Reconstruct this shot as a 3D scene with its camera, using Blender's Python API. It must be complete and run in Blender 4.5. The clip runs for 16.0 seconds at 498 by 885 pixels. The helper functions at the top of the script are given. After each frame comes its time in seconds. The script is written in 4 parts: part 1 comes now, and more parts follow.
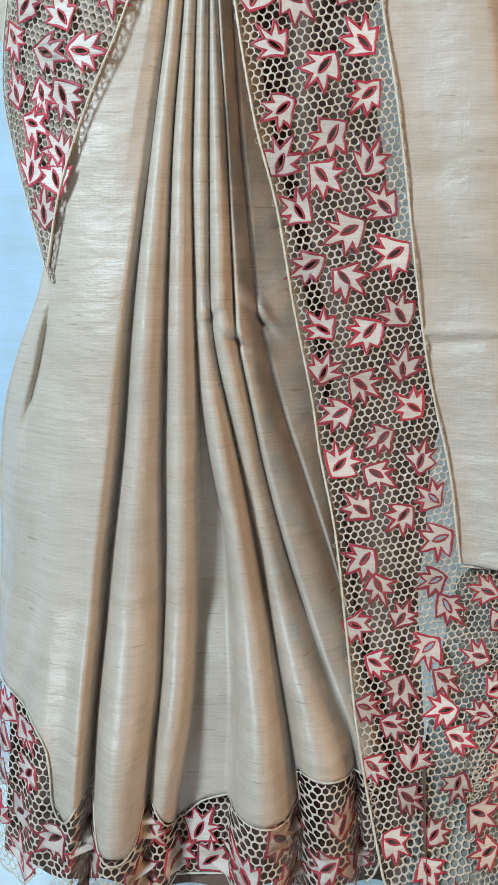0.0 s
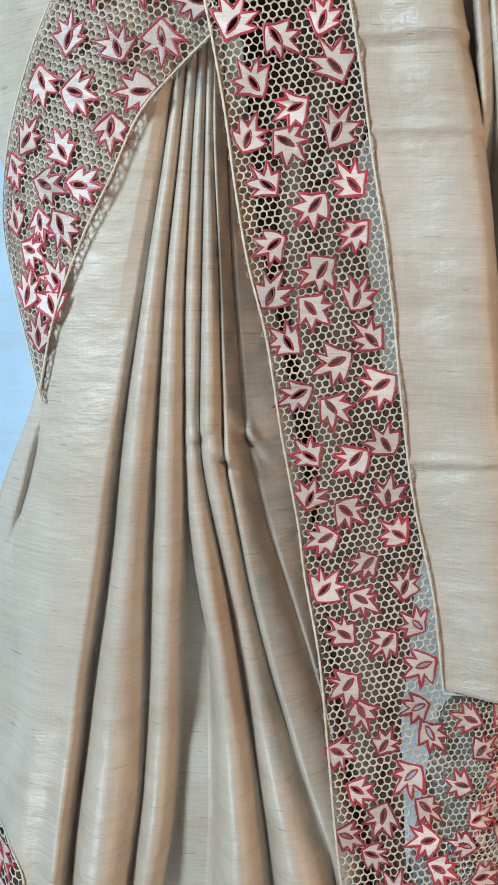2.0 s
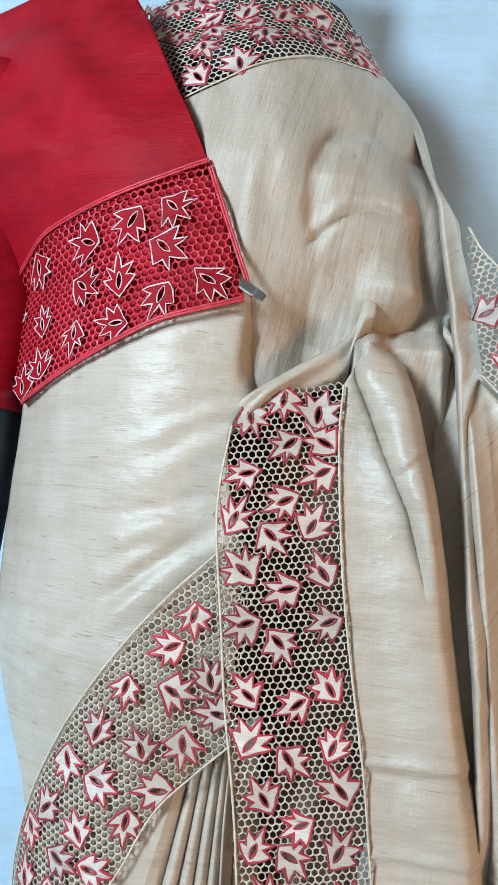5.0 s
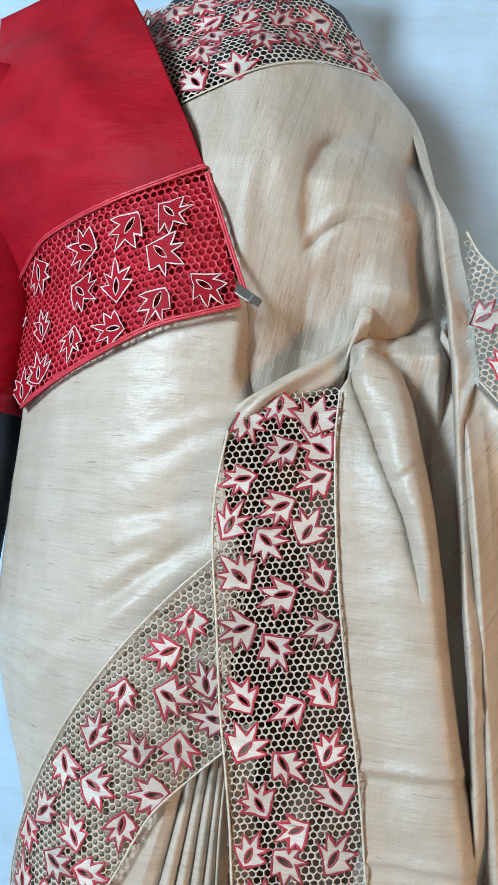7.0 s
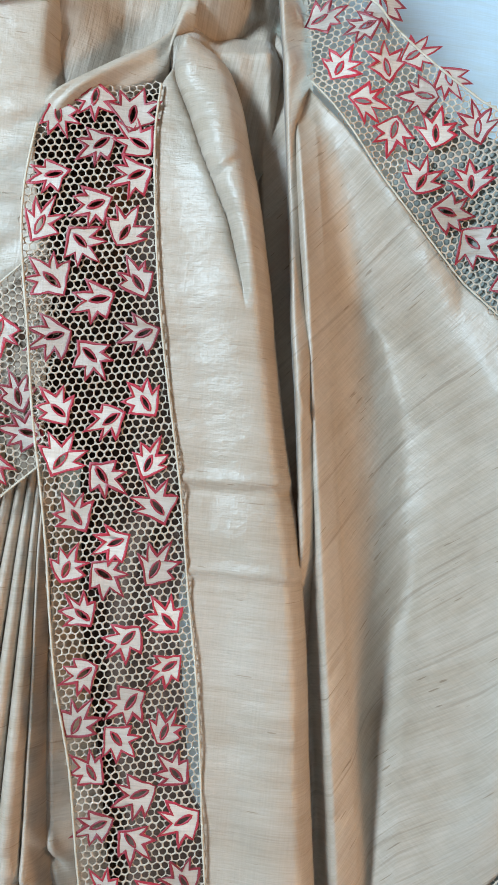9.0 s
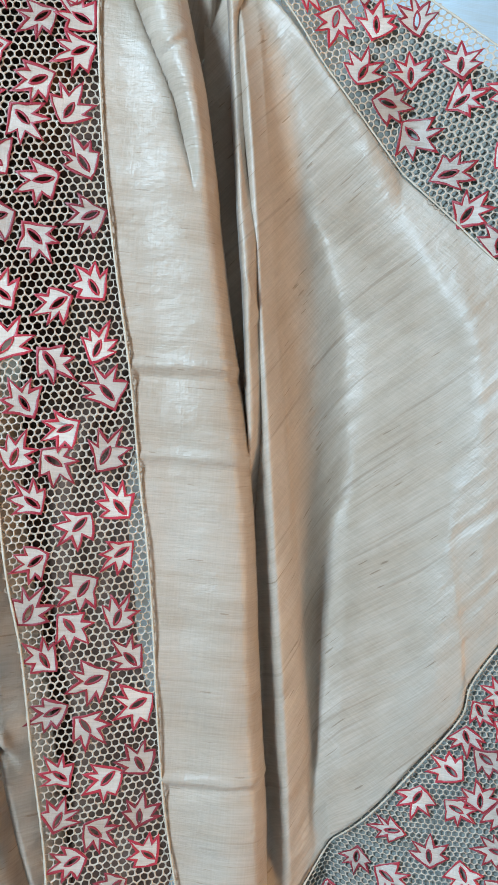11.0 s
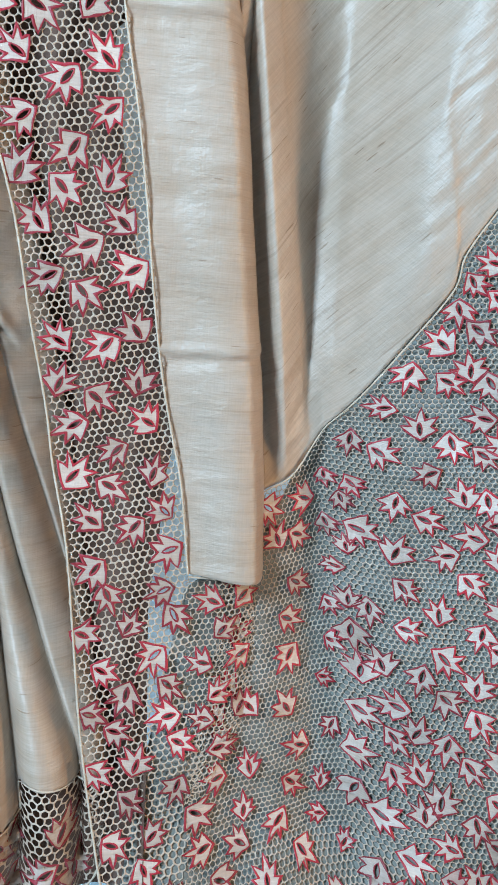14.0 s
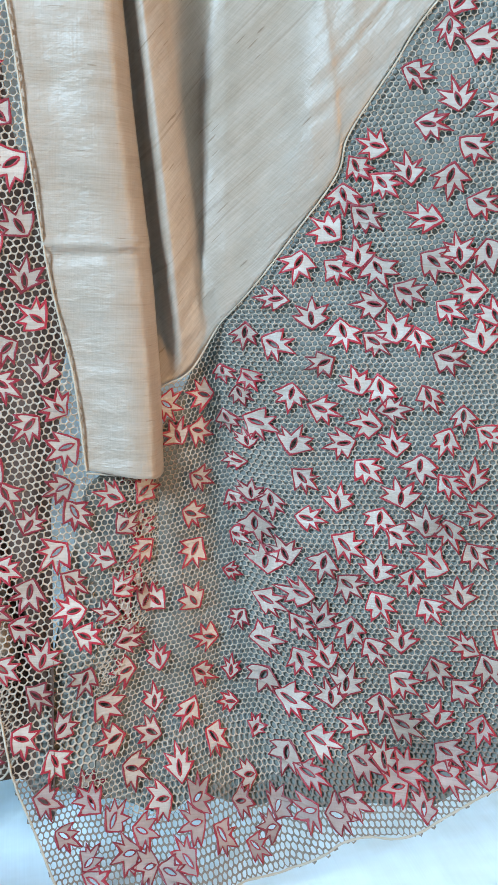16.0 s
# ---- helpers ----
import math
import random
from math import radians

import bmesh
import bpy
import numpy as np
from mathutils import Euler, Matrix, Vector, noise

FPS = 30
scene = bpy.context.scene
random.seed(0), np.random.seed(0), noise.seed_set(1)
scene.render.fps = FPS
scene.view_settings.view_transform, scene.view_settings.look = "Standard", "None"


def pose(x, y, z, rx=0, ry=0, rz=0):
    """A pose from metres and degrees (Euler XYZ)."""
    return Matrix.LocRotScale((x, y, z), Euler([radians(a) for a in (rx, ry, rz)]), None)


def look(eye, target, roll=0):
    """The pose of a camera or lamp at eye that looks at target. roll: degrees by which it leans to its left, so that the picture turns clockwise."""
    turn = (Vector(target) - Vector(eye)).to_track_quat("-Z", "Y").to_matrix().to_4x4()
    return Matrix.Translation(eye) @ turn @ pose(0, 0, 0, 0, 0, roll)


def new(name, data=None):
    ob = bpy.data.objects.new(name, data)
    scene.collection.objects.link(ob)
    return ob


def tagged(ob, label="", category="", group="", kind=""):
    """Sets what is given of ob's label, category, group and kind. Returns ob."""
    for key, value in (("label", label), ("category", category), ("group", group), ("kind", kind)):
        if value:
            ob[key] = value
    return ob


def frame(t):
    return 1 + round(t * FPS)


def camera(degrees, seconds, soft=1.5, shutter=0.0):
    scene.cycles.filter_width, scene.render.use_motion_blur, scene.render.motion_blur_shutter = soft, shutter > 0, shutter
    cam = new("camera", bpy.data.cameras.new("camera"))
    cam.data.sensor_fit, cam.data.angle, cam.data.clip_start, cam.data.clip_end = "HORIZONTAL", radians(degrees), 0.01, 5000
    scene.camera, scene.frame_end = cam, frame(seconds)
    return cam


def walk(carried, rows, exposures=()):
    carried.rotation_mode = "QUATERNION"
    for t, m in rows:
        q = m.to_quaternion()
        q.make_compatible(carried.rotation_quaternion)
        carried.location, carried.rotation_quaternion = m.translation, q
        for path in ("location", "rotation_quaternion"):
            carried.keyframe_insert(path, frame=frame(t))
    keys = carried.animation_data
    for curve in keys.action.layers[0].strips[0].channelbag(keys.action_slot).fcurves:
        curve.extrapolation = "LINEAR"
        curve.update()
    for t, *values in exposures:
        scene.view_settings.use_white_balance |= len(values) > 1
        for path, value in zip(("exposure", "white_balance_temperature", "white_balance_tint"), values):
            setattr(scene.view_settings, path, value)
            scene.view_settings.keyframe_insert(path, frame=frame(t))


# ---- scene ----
cam = camera(31.0, 16.0)
PATH = [  # seconds, eye, target, roll
    (0, (0.01, -0.128, 0.72), (-0.012, 1.834, 0.333), 0.0),
    (0.5, (0.013, -0.126, 0.719), (-0.016, 1.834, 0.318), 0.1),
    (1, (0.018, -0.125, 0.726), (-0.019, 1.837, 0.339), 0.4),
    (1.5, (0.016, -0.127, 0.751), (-0.007, 1.844, 0.413), 0.7),
    (2, (0.015, -0.126, 0.794), (0.008, 1.855, 0.521), 1.2),
    (2.5, (0.024, -0.126, 0.859), (0.01, 1.865, 0.666), 2.0),
    (3, (0.025, -0.129, 0.942), (0.005, 1.868, 0.821), 2.9),
    (3.5, (0.005, -0.138, 1.046), (0.001, 1.862, 1.03), 4.4),
    (4, (-0.001, -0.146, 1.173), (-0.025, 1.853, 1.223), 5.7),
    (4.5, (-0.012, -0.162, 1.254), (-0.044, 1.832, 1.406), 6.5),
    (4.7, (-0.014, -0.169, 1.278), (-0.065, 1.822, 1.46), 6.6),
    (6.8, (-0.003, -0.178, 1.306), (-0.109, 1.81, 1.501), 6.7),
    (7, (0.001, -0.175, 1.298), (-0.094, 1.815, 1.477), 6.7),
    (7.5, (0.024, -0.164, 1.258), (-0.045, 1.83, 1.4), 6.6),
    (8, (0.05, -0.146, 1.205), (0.04, 1.852, 1.295), 6.4),
    (8.5, (0.095, -0.132, 1.156), (0.131, 1.867, 1.205), 6.2),
    (9, (0.109, -0.11, 1.104), (0.244, 1.885, 1.108), 5.9),
    (9.2, (0.124, -0.109, 1.092), (0.267, 1.886, 1.086), 5.8),
    (11.3, (0.047, -0.11, 1.011), (0.462, 1.845, 0.933), 5.5),
    (11.5, (0.046, -0.106, 1.002), (0.466, 1.847, 0.901), 5.7),
    (12, (0.033, -0.098, 0.95), (0.488, 1.845, 0.813), 6.1),
    (12.5, (0.034, -0.096, 0.896), (0.501, 1.839, 0.707), 6.0),
    (13, (0.041, -0.099, 0.844), (0.515, 1.827, 0.585), 5.7),
    (13.5, (0.054, -0.117, 0.805), (0.51, 1.802, 0.476), 5.0),
    (14, (0.069, -0.14, 0.754), (0.5, 1.771, 0.351), 4.9),
    (14.5, (0.067, -0.153, 0.704), (0.499, 1.744, 0.238), 5.0),
    (15, (0.071, -0.167, 0.669), (0.523, 1.719, 0.18), 4.7),
    (15.5, (0.099, -0.178, 0.67), (0.568, 1.705, 0.185), 3.9),
    (16, (0.145, -0.18, 0.69), (0.645, 1.695, 0.207), 3.0),
]
walk(cam, [(t, look(eye, target, roll)) for t, eye, target, roll in PATH],
     [(0, 0, 6500, 10), (7, 0, 6450, 12), (9, 0, 6350, 10), (12, .05, 6100, 10), (14, .12, 6000, 10), (16, .13, 6000, 9)])


# ---- world and light ----
world = bpy.data.worlds.new("room_air")
scene.world = world
world.use_nodes = True
world.node_tree.nodes["Background"].inputs["Color"].default_value = (0.75, 0.85, 1.0, 1)
world.node_tree.nodes["Background"].inputs["Strength"].default_value = 0.02


def area_lamp(name, eye, target, size, size_y, watts, colour):
    data = bpy.data.lights.new(name, "AREA")
    data.shape, data.size, data.size_y, data.energy, data.color = "RECTANGLE", size, size_y, watts, colour
    ob = new(name, data)
    ob.matrix_world = look(eye, target)
    return ob


area_lamp("window_daylight", (-1.48, -0.92, 1.9), (0.1, 0.8, 1.1), 0.40, 0.75, 92, (0.63, 0.84, 1.0))
area_lamp("warm_room_lamp", (2.2, -0.55, 0.95), (0.2, 0.8, 0.8), 0.5, 0.5, 25, (1.0, 0.58, 0.25))
# Added fill that brightens the backdrop; no window is known there.
area_lamp("side_window_daylight", (2.6, 1.08, 1.45), (0.4, 1.32, 1.2), 0.3, 1.5, 62, (0.50, 0.83, 1.0))


# ---- materials ----
def mat(name, colour, rough=0.6, metal=0.0, sheen=0.0):
    m = bpy.data.materials.new(name)
    m.use_nodes = True
    b = m.node_tree.nodes["Principled BSDF"]
    b.inputs["Base Color"].default_value = (*colour, 1)
    b.inputs["Roughness"].default_value = rough
    b.inputs["Metallic"].default_value = metal
    if sheen:
        b.inputs["Sheen Weight"].default_value = sheen
        b.inputs["Sheen Roughness"].default_value = 0.4
    return m


def woven(name, colour, slub, turn=0.0, rough=0.42, sheen=0.2, stain=0.12, bump=0.3, weft=0.8, creased=0.8, gloss=0.75, lines=0.25):
    """A hand-woven cloth: fine weft and warp threads, dark slubs along the weft, cloudy tone."""
    m = mat(name, colour, rough, 0.0, sheen)
    nt = m.node_tree
    N, Lk = nt.nodes.new, nt.links.new
    b = nt.nodes["Principled BSDF"]
    b.inputs["Specular IOR Level"].default_value = gloss
    tc = N("ShaderNodeTexCoord")
    rot = N("ShaderNodeMapping")
    rot.inputs["Rotation"].default_value = (0, radians(turn), 0)
    Lk(tc.outputs["Object"], rot.inputs["Vector"])

    def streak(sx, sz, scale, detail):
        mp = N("ShaderNodeMapping")
        mp.inputs["Scale"].default_value = (sx, 3.0, sz)
        Lk(rot.outputs["Vector"], mp.inputs["Vector"])
        n = N("ShaderNodeTexNoise")
        n.inputs["Scale"].default_value, n.inputs["Detail"].default_value = scale, detail
        Lk(mp.outputs["Vector"], n.inputs["Vector"])
        return n

    wef = streak(13.0, 330.0, 2.2, 5.0)
    warp = streak(260.0, 13.0, 2.2, 4.0)
    slubs = streak(48.0, 460.0, 1.0, 0.0)
    cloud = streak(1.0, 1.0, 9.0, 4.0)

    def ramp(node, a, c, ca, cc):
        r = N("ShaderNodeValToRGB")
        r.color_ramp.elements[0].position, r.color_ramp.elements[1].position = a, c
        r.color_ramp.elements[0].color, r.color_ramp.elements[1].color = (*ca, 1), (*cc, 1)
        Lk(node.outputs["Fac"], r.inputs["Fac"])
        return r

    def mult(a, c, fac=1.0):
        x = N("ShaderNodeMix")
        x.data_type, x.blend_type = "RGBA", "MULTIPLY"
        x.inputs["Factor"].default_value = fac
        Lk(a, x.inputs["A"])
        Lk(c, x.inputs["B"])
        return x.outputs["Result"]

    base = N("ShaderNodeRGB")
    base.outputs[0].default_value = (*colour, 1)
    k = 1 - 0.14 * weft
    out = mult(base.outputs[0], ramp(wef, 0.32, 0.68, (k, k * 0.985, k * 0.96), (1.05, 1.05, 1.05)).outputs["Color"])
    k = 1 - 0.06 * weft
    out = mult(out, ramp(warp, 0.35, 0.65, (k, k, k), (1.015, 1.015, 1.015)).outputs["Color"])
    bars = streak(7.0, 75.0, 1.0, 4.0)
    k = 1 - 0.11 * weft
    out = mult(out, ramp(bars, 0.33, 0.55, (k, k * 0.97, k * 0.93), (1, 1, 1)).outputs["Color"])
    out = mult(out, ramp(slubs, 0.155, 0.20, slub, (1, 1, 1)).outputs["Color"], 0.75)
    long = streak(5.0, 210.0, 1.0, 1.0)
    out = mult(out, ramp(long, 0.27, 0.33, slub, (1, 1, 1)).outputs["Color"], lines)
    k = 1 - stain
    out = mult(out, ramp(cloud, 0.3, 0.7, (k, k * 0.98, k * 0.94), (1.03, 1.03, 1.03)).outputs["Color"])
    Lk(out, b.inputs["Base Color"])
    add = N("ShaderNodeMath")
    add.operation = "ADD"
    Lk(wef.outputs["Fac"], add.inputs[0])
    thin = N("ShaderNodeMath")
    thin.operation = "MULTIPLY"
    thin.inputs[1].default_value = 0.7
    Lk(warp.outputs["Fac"], thin.inputs[0])
    Lk(thin.outputs[0], add.inputs[1])
    crumple = streak(20.0, 40.0, 1.0, 5.0)
    cb = N("ShaderNodeBump")
    cb.inputs["Strength"].default_value, cb.inputs["Distance"].default_value = creased, 0.006
    Lk(crumple.outputs["Fac"], cb.inputs["Height"])
    bp = N("ShaderNodeBump")
    Lk(cb.outputs["Normal"], bp.inputs["Normal"])
    bp.inputs["Strength"].default_value, bp.inputs["Distance"].default_value = bump, 0.002
    Lk(add.outputs[0], bp.inputs["Height"])
    Lk(bp.outputs["Normal"], b.inputs["Normal"])
    return m


SILK = (0.525, 0.432, 0.349)
silk = woven("tussar_silk", SILK, (0.62, 0.55, 0.46), weft=0.6, bump=0.2, lines=0.15, sheen=0.1, gloss=0.6, rough=0.45)
silk_bias = woven("tussar_silk_on_the_bias", SILK, (0.55, 0.48, 0.40), turn=50, weft=0.75, bump=0.22, lines=0.4, gloss=0.65, rough=0.44, sheen=0.1)
silk_end = woven("tussar_silk_creased", SILK, (0.62, 0.55, 0.46), weft=0.75, bump=0.22, creased=1.0, gloss=0.65, rough=0.44, sheen=0.1)
silk_warp = woven("tussar_silk_lengthwise", SILK, (0.62, 0.55, 0.46), turn=82, weft=1.0, lines=0.35, gloss=0.35, rough=0.5)


def vary(m, lo, hi):
    """Tones each object a little differently."""
    nt = m.node_tree
    b = nt.nodes["Principled BSDF"]
    old = b.inputs["Base Color"].links[0].from_socket
    info, r, x = nt.nodes.new("ShaderNodeObjectInfo"), nt.nodes.new("ShaderNodeValToRGB"), nt.nodes.new("ShaderNodeMix")
    r.color_ramp.elements[0].color, r.color_ramp.elements[1].color = (*lo, 1), (*hi, 1)
    x.data_type, x.blend_type = "RGBA", "MULTIPLY"
    x.inputs["Factor"].default_value = 1.0
    nt.links.new(info.outputs["Random"], r.inputs["Fac"])
    nt.links.new(old, x.inputs["A"])
    nt.links.new(r.outputs["Color"], x.inputs["B"])
    nt.links.new(x.outputs["Result"], b.inputs["Base Color"])


leaf_cloth = woven("leaf_cloth", (0.78, 0.68, 0.60), (0.8, 0.72, 0.68), rough=0.55, stain=0.40, bump=0.3)
vary(leaf_cloth, (0.80, 0.74, 0.71), (1.04, 1.03, 1.02))
# Darker copies of leaf cloth and net for the hem; the colour holds shade.
shaded_leaf_cloth = woven("shaded_leaf_cloth", (0.57, 0.43, 0.39), (0.8, 0.72, 0.68), rough=0.6, stain=0.35)
shaded_hem_thread = woven("shaded_hem_thread", (0.30, 0.245, 0.205), (0.8, 0.75, 0.7), rough=0.8, sheen=0.1)
net_thread = woven("net_thread", (0.62, 0.51, 0.41), (0.8, 0.75, 0.7), rough=0.7, sheen=0.1)
cord = woven("edging_cord", (0.66, 0.58, 0.47), (0.7, 0.6, 0.5), rough=0.7, sheen=0.1)
red_thread = woven("red_thread", (0.50, 0.012, 0.035), (0.6, 0.5, 0.5), rough=0.5, stain=0.3)
vary(red_thread, (0.55, 0.5, 0.6), (1.15, 1.3, 1.2))
red_silk = woven("red_silk", (0.37, 0.006, 0.016), (0.8, 0.7, 0.7), rough=0.6, sheen=0.0, stain=0.25, gloss=0.12)
red_net = woven("red_net", (0.62, 0.016, 0.035), (0.8, 0.7, 0.7), rough=0.5)
white_thread = woven("white_thread", (0.70, 0.56, 0.54), (0.9, 0.85, 0.85), rough=0.6)
dummy_cover = woven("dark_dummy_cover", (0.008, 0.009, 0.018), (0.8, 0.8, 0.8), rough=0.8, sheen=0)
wall_paint = woven("pale_blue_wall", (0.51, 0.67, 0.82), (0.97, 0.97, 0.97), rough=0.75, sheen=0, stain=0.10, bump=0.03, weft=0.15, creased=0.05, gloss=0.2)
sheet_cloth = woven("white_floor_sheet", (0.70, 0.77, 0.84), (0.97, 0.97, 0.98), rough=0.8, sheen=0.1, stain=0.08, bump=0.06, weft=0.3, creased=0.25, gloss=0.2)
# Tone of the unseen room, chosen to warm the bounced light.
unseen_room_paint = woven("warm_unseen_room", (0.17, 0.115, 0.08), (0.95, 0.95, 0.95), rough=0.8, sheen=0, bump=0.03, weft=0.2)
# Brown stands in for silk lying in deep shade behind the cutwork.
shade_brown_cloth = woven("brown_shade_cloth", (0.135, 0.072, 0.046), (0.9, 0.9, 0.9), rough=0.8, sheen=0.1)
# Tan carries the shade of the silk below the hip border.
hip_shade_cloth = woven("tan_hip_shade_cloth", (0.30, 0.222, 0.158), (0.8, 0.75, 0.7), rough=0.6)
backing_cloth = woven("grey_green_backing", (0.25, 0.275, 0.26), (0.8, 0.8, 0.8), rough=0.75, weft=0.8)
steel = mat("clip_steel", (0.62, 0.60, 0.57), 0.3, 1.0)


# ---- mesh helpers ----
def mesh_object(name, verts, faces, mats, parent=None, smooth=True, index=None, label=""):
    me = bpy.data.meshes.new(name)
    me.from_pydata([tuple(map(float, v)) for v in verts], [], faces)
    for m in mats:
        me.materials.append(m)
    if index is not None:
        me.polygons.foreach_set("material_index", index)
    if smooth:
        me.polygons.foreach_set("use_smooth", [True] * len(me.polygons))
    ob = new(name, me)
    if parent:
        ob.parent = parent
    if label:
        ob["label"] = label
    return ob


def box(name, lo, hi, material, parent=None):
    x0, y0, z0 = lo
    x1, y1, z1 = hi
    v = [(x0, y0, z0), (x1, y0, z0), (x1, y1, z0), (x0, y1, z0), (x0, y0, z1), (x1, y0, z1), (x1, y1, z1), (x0, y1, z1)]
    f = [(0, 3, 2, 1), (4, 5, 6, 7), (0, 1, 5, 4), (1, 2, 6, 5), (2, 3, 7, 6), (3, 0, 4, 7)]
    return mesh_object(name, v, f, [material], parent, smooth=False)


def spline(points, n=200):
    """A smooth line through the points, at n even steps of its length."""
    p = np.array(points, float)
    q = np.vstack([2 * p[0] - p[1], p, 2 * p[-1] - p[-2]])
    t = np.linspace(0, 1, 24, endpoint=False)[:, None]
    out = []
    for i in range(1, len(q) - 2):
        a, b, c, d = q[i - 1], q[i], q[i + 1], q[i + 2]
        out.append(0.5 * (2 * b + (c - a) * t + (2 * a - 5 * b + 4 * c - d) * t ** 2 + (3 * b - a - 3 * c + d) * t ** 3))
    out = np.vstack(out + [p[-1:]])
    s = np.r_[0, np.cumsum(np.linalg.norm(np.diff(out, axis=0), axis=1))]
    e = np.linspace(0, s[-1], n)
    return np.stack([np.interp(e, s, out[:, k]) for k in range(p.shape[1])], 1)


def sheet(name, first, second, depth, nu, nv, material, parent, folds=None, label="", thick=0.0012):
    """Cloth ruled between two edges in the x-z plane; depth(x, z) and folds(u, v) give its y."""
    A, B = spline(first, nv), spline(second, nv)
    u = np.linspace(0, 1, nu)
    X = A[:, None, 0] + (B - A)[:, None, 0] * u
    Z = A[:, None, 1] + (B - A)[:, None, 1] * u
    V = np.repeat(np.linspace(0, 1, nv)[:, None], nu, 1)
    U = np.repeat(u[None], nv, 0)
    Y = depth(X, Z)
    if folds:
        Y = Y + folds(U, V, X, Z)
    verts = np.stack([X, Y, Z], -1).reshape(-1, 3)
    faces = [(r * nu + c, r * nu + c + 1, (r + 1) * nu + c + 1, (r + 1) * nu + c) for r in range(nv - 1) for c in range(nu - 1)]
    ob = mesh_object(name, verts, faces, [material], parent, label=label)
    if thick:
        md = ob.modifiers.new("thickness", "SOLIDIFY")
        md.thickness, md.offset = thick, 0
    return ob


def inside(poly, x, z):
    """Which of the points lie in the polygon."""
    x, z = np.asarray(x), np.asarray(z)
    c = np.zeros(x.shape, bool)
    px, pz = poly[:, 0], poly[:, 1]
    j = len(poly) - 1
    for i in range(len(poly)):
        if pz[i] != pz[j]:
            c ^= ((pz[i] > z) != (pz[j] > z)) & (x < (px[j] - px[i]) * (z - pz[i]) / (pz[j] - pz[i]) + px[i])
        j = i
    return c


def ease(t):
    t = np.clip(t, 0, 1)
    return t * t * (3 - 2 * t)


def wob(x, z, f, seed):
    """A smooth cloudy wave in -1 to 1."""
    r = np.random.RandomState(seed)
    s = 0
    for k in range(5):
        a, p, g = r.uniform(0, 2 * math.pi), r.uniform(0, 6.28), f * (0.6 + 0.35 * k)
        s = s + np.sin(g * (x * math.cos(a) + z * math.sin(a)) + p) / (1 + 0.5 * k)
    return s / 3.0


LEAF = np.array([(0, 0), (.22, .24), (.46, .50), (.46, .25), (.76, .38), (.61, .10), (1.0, -.04), (.61, -.13), (.72, -.44), (.47, -.26), (.38, -.48), (.17, -.22)])


def leaf_shape(x, z, turn, size, rnd):
    """Outline and slit of one appliqued leaf, in the x-z plane."""
    o = LEAF + rnd.uniform(-.04, .04, LEAF.shape)
    if rnd.rand() < .5:
        o = o * (1, -1)
        o = o[::-1]
    o[:, 1] *= rnd.uniform(.80, 1.10)
    nx = np.roll(o, -1, 0)
    d = nx - o
    side = np.stack([-d[:, 1], d[:, 0]], 1)
    area = (o[:, 0] * nx[:, 1] - nx[:, 0] * o[:, 1]).sum()
    mid = (o + nx) / 2 + side * rnd.uniform(-.02, .06, (len(o), 1)) * (-1 if area > 0 else 1)
    o = np.stack([o, mid], 1).reshape(-1, 2)
    a = np.linspace(0, 2 * math.pi, 10, endpoint=False)
    bend = rnd.uniform(-.05, .05)
    e = np.stack([.35 + .20 * np.cos(a), (.072 * np.sin(a) * (1 - .35 * np.cos(a) ** 2)) + bend * np.cos(a)], 1)
    c, s = math.cos(radians(turn)), math.sin(radians(turn))
    R = np.array([(c, s), (-s, c)])
    f = lambda q: (q - (.5, 0)) @ R * size + (x, z)
    return f(o), f(e)


from mathutils.geometry import tessellate_polygon


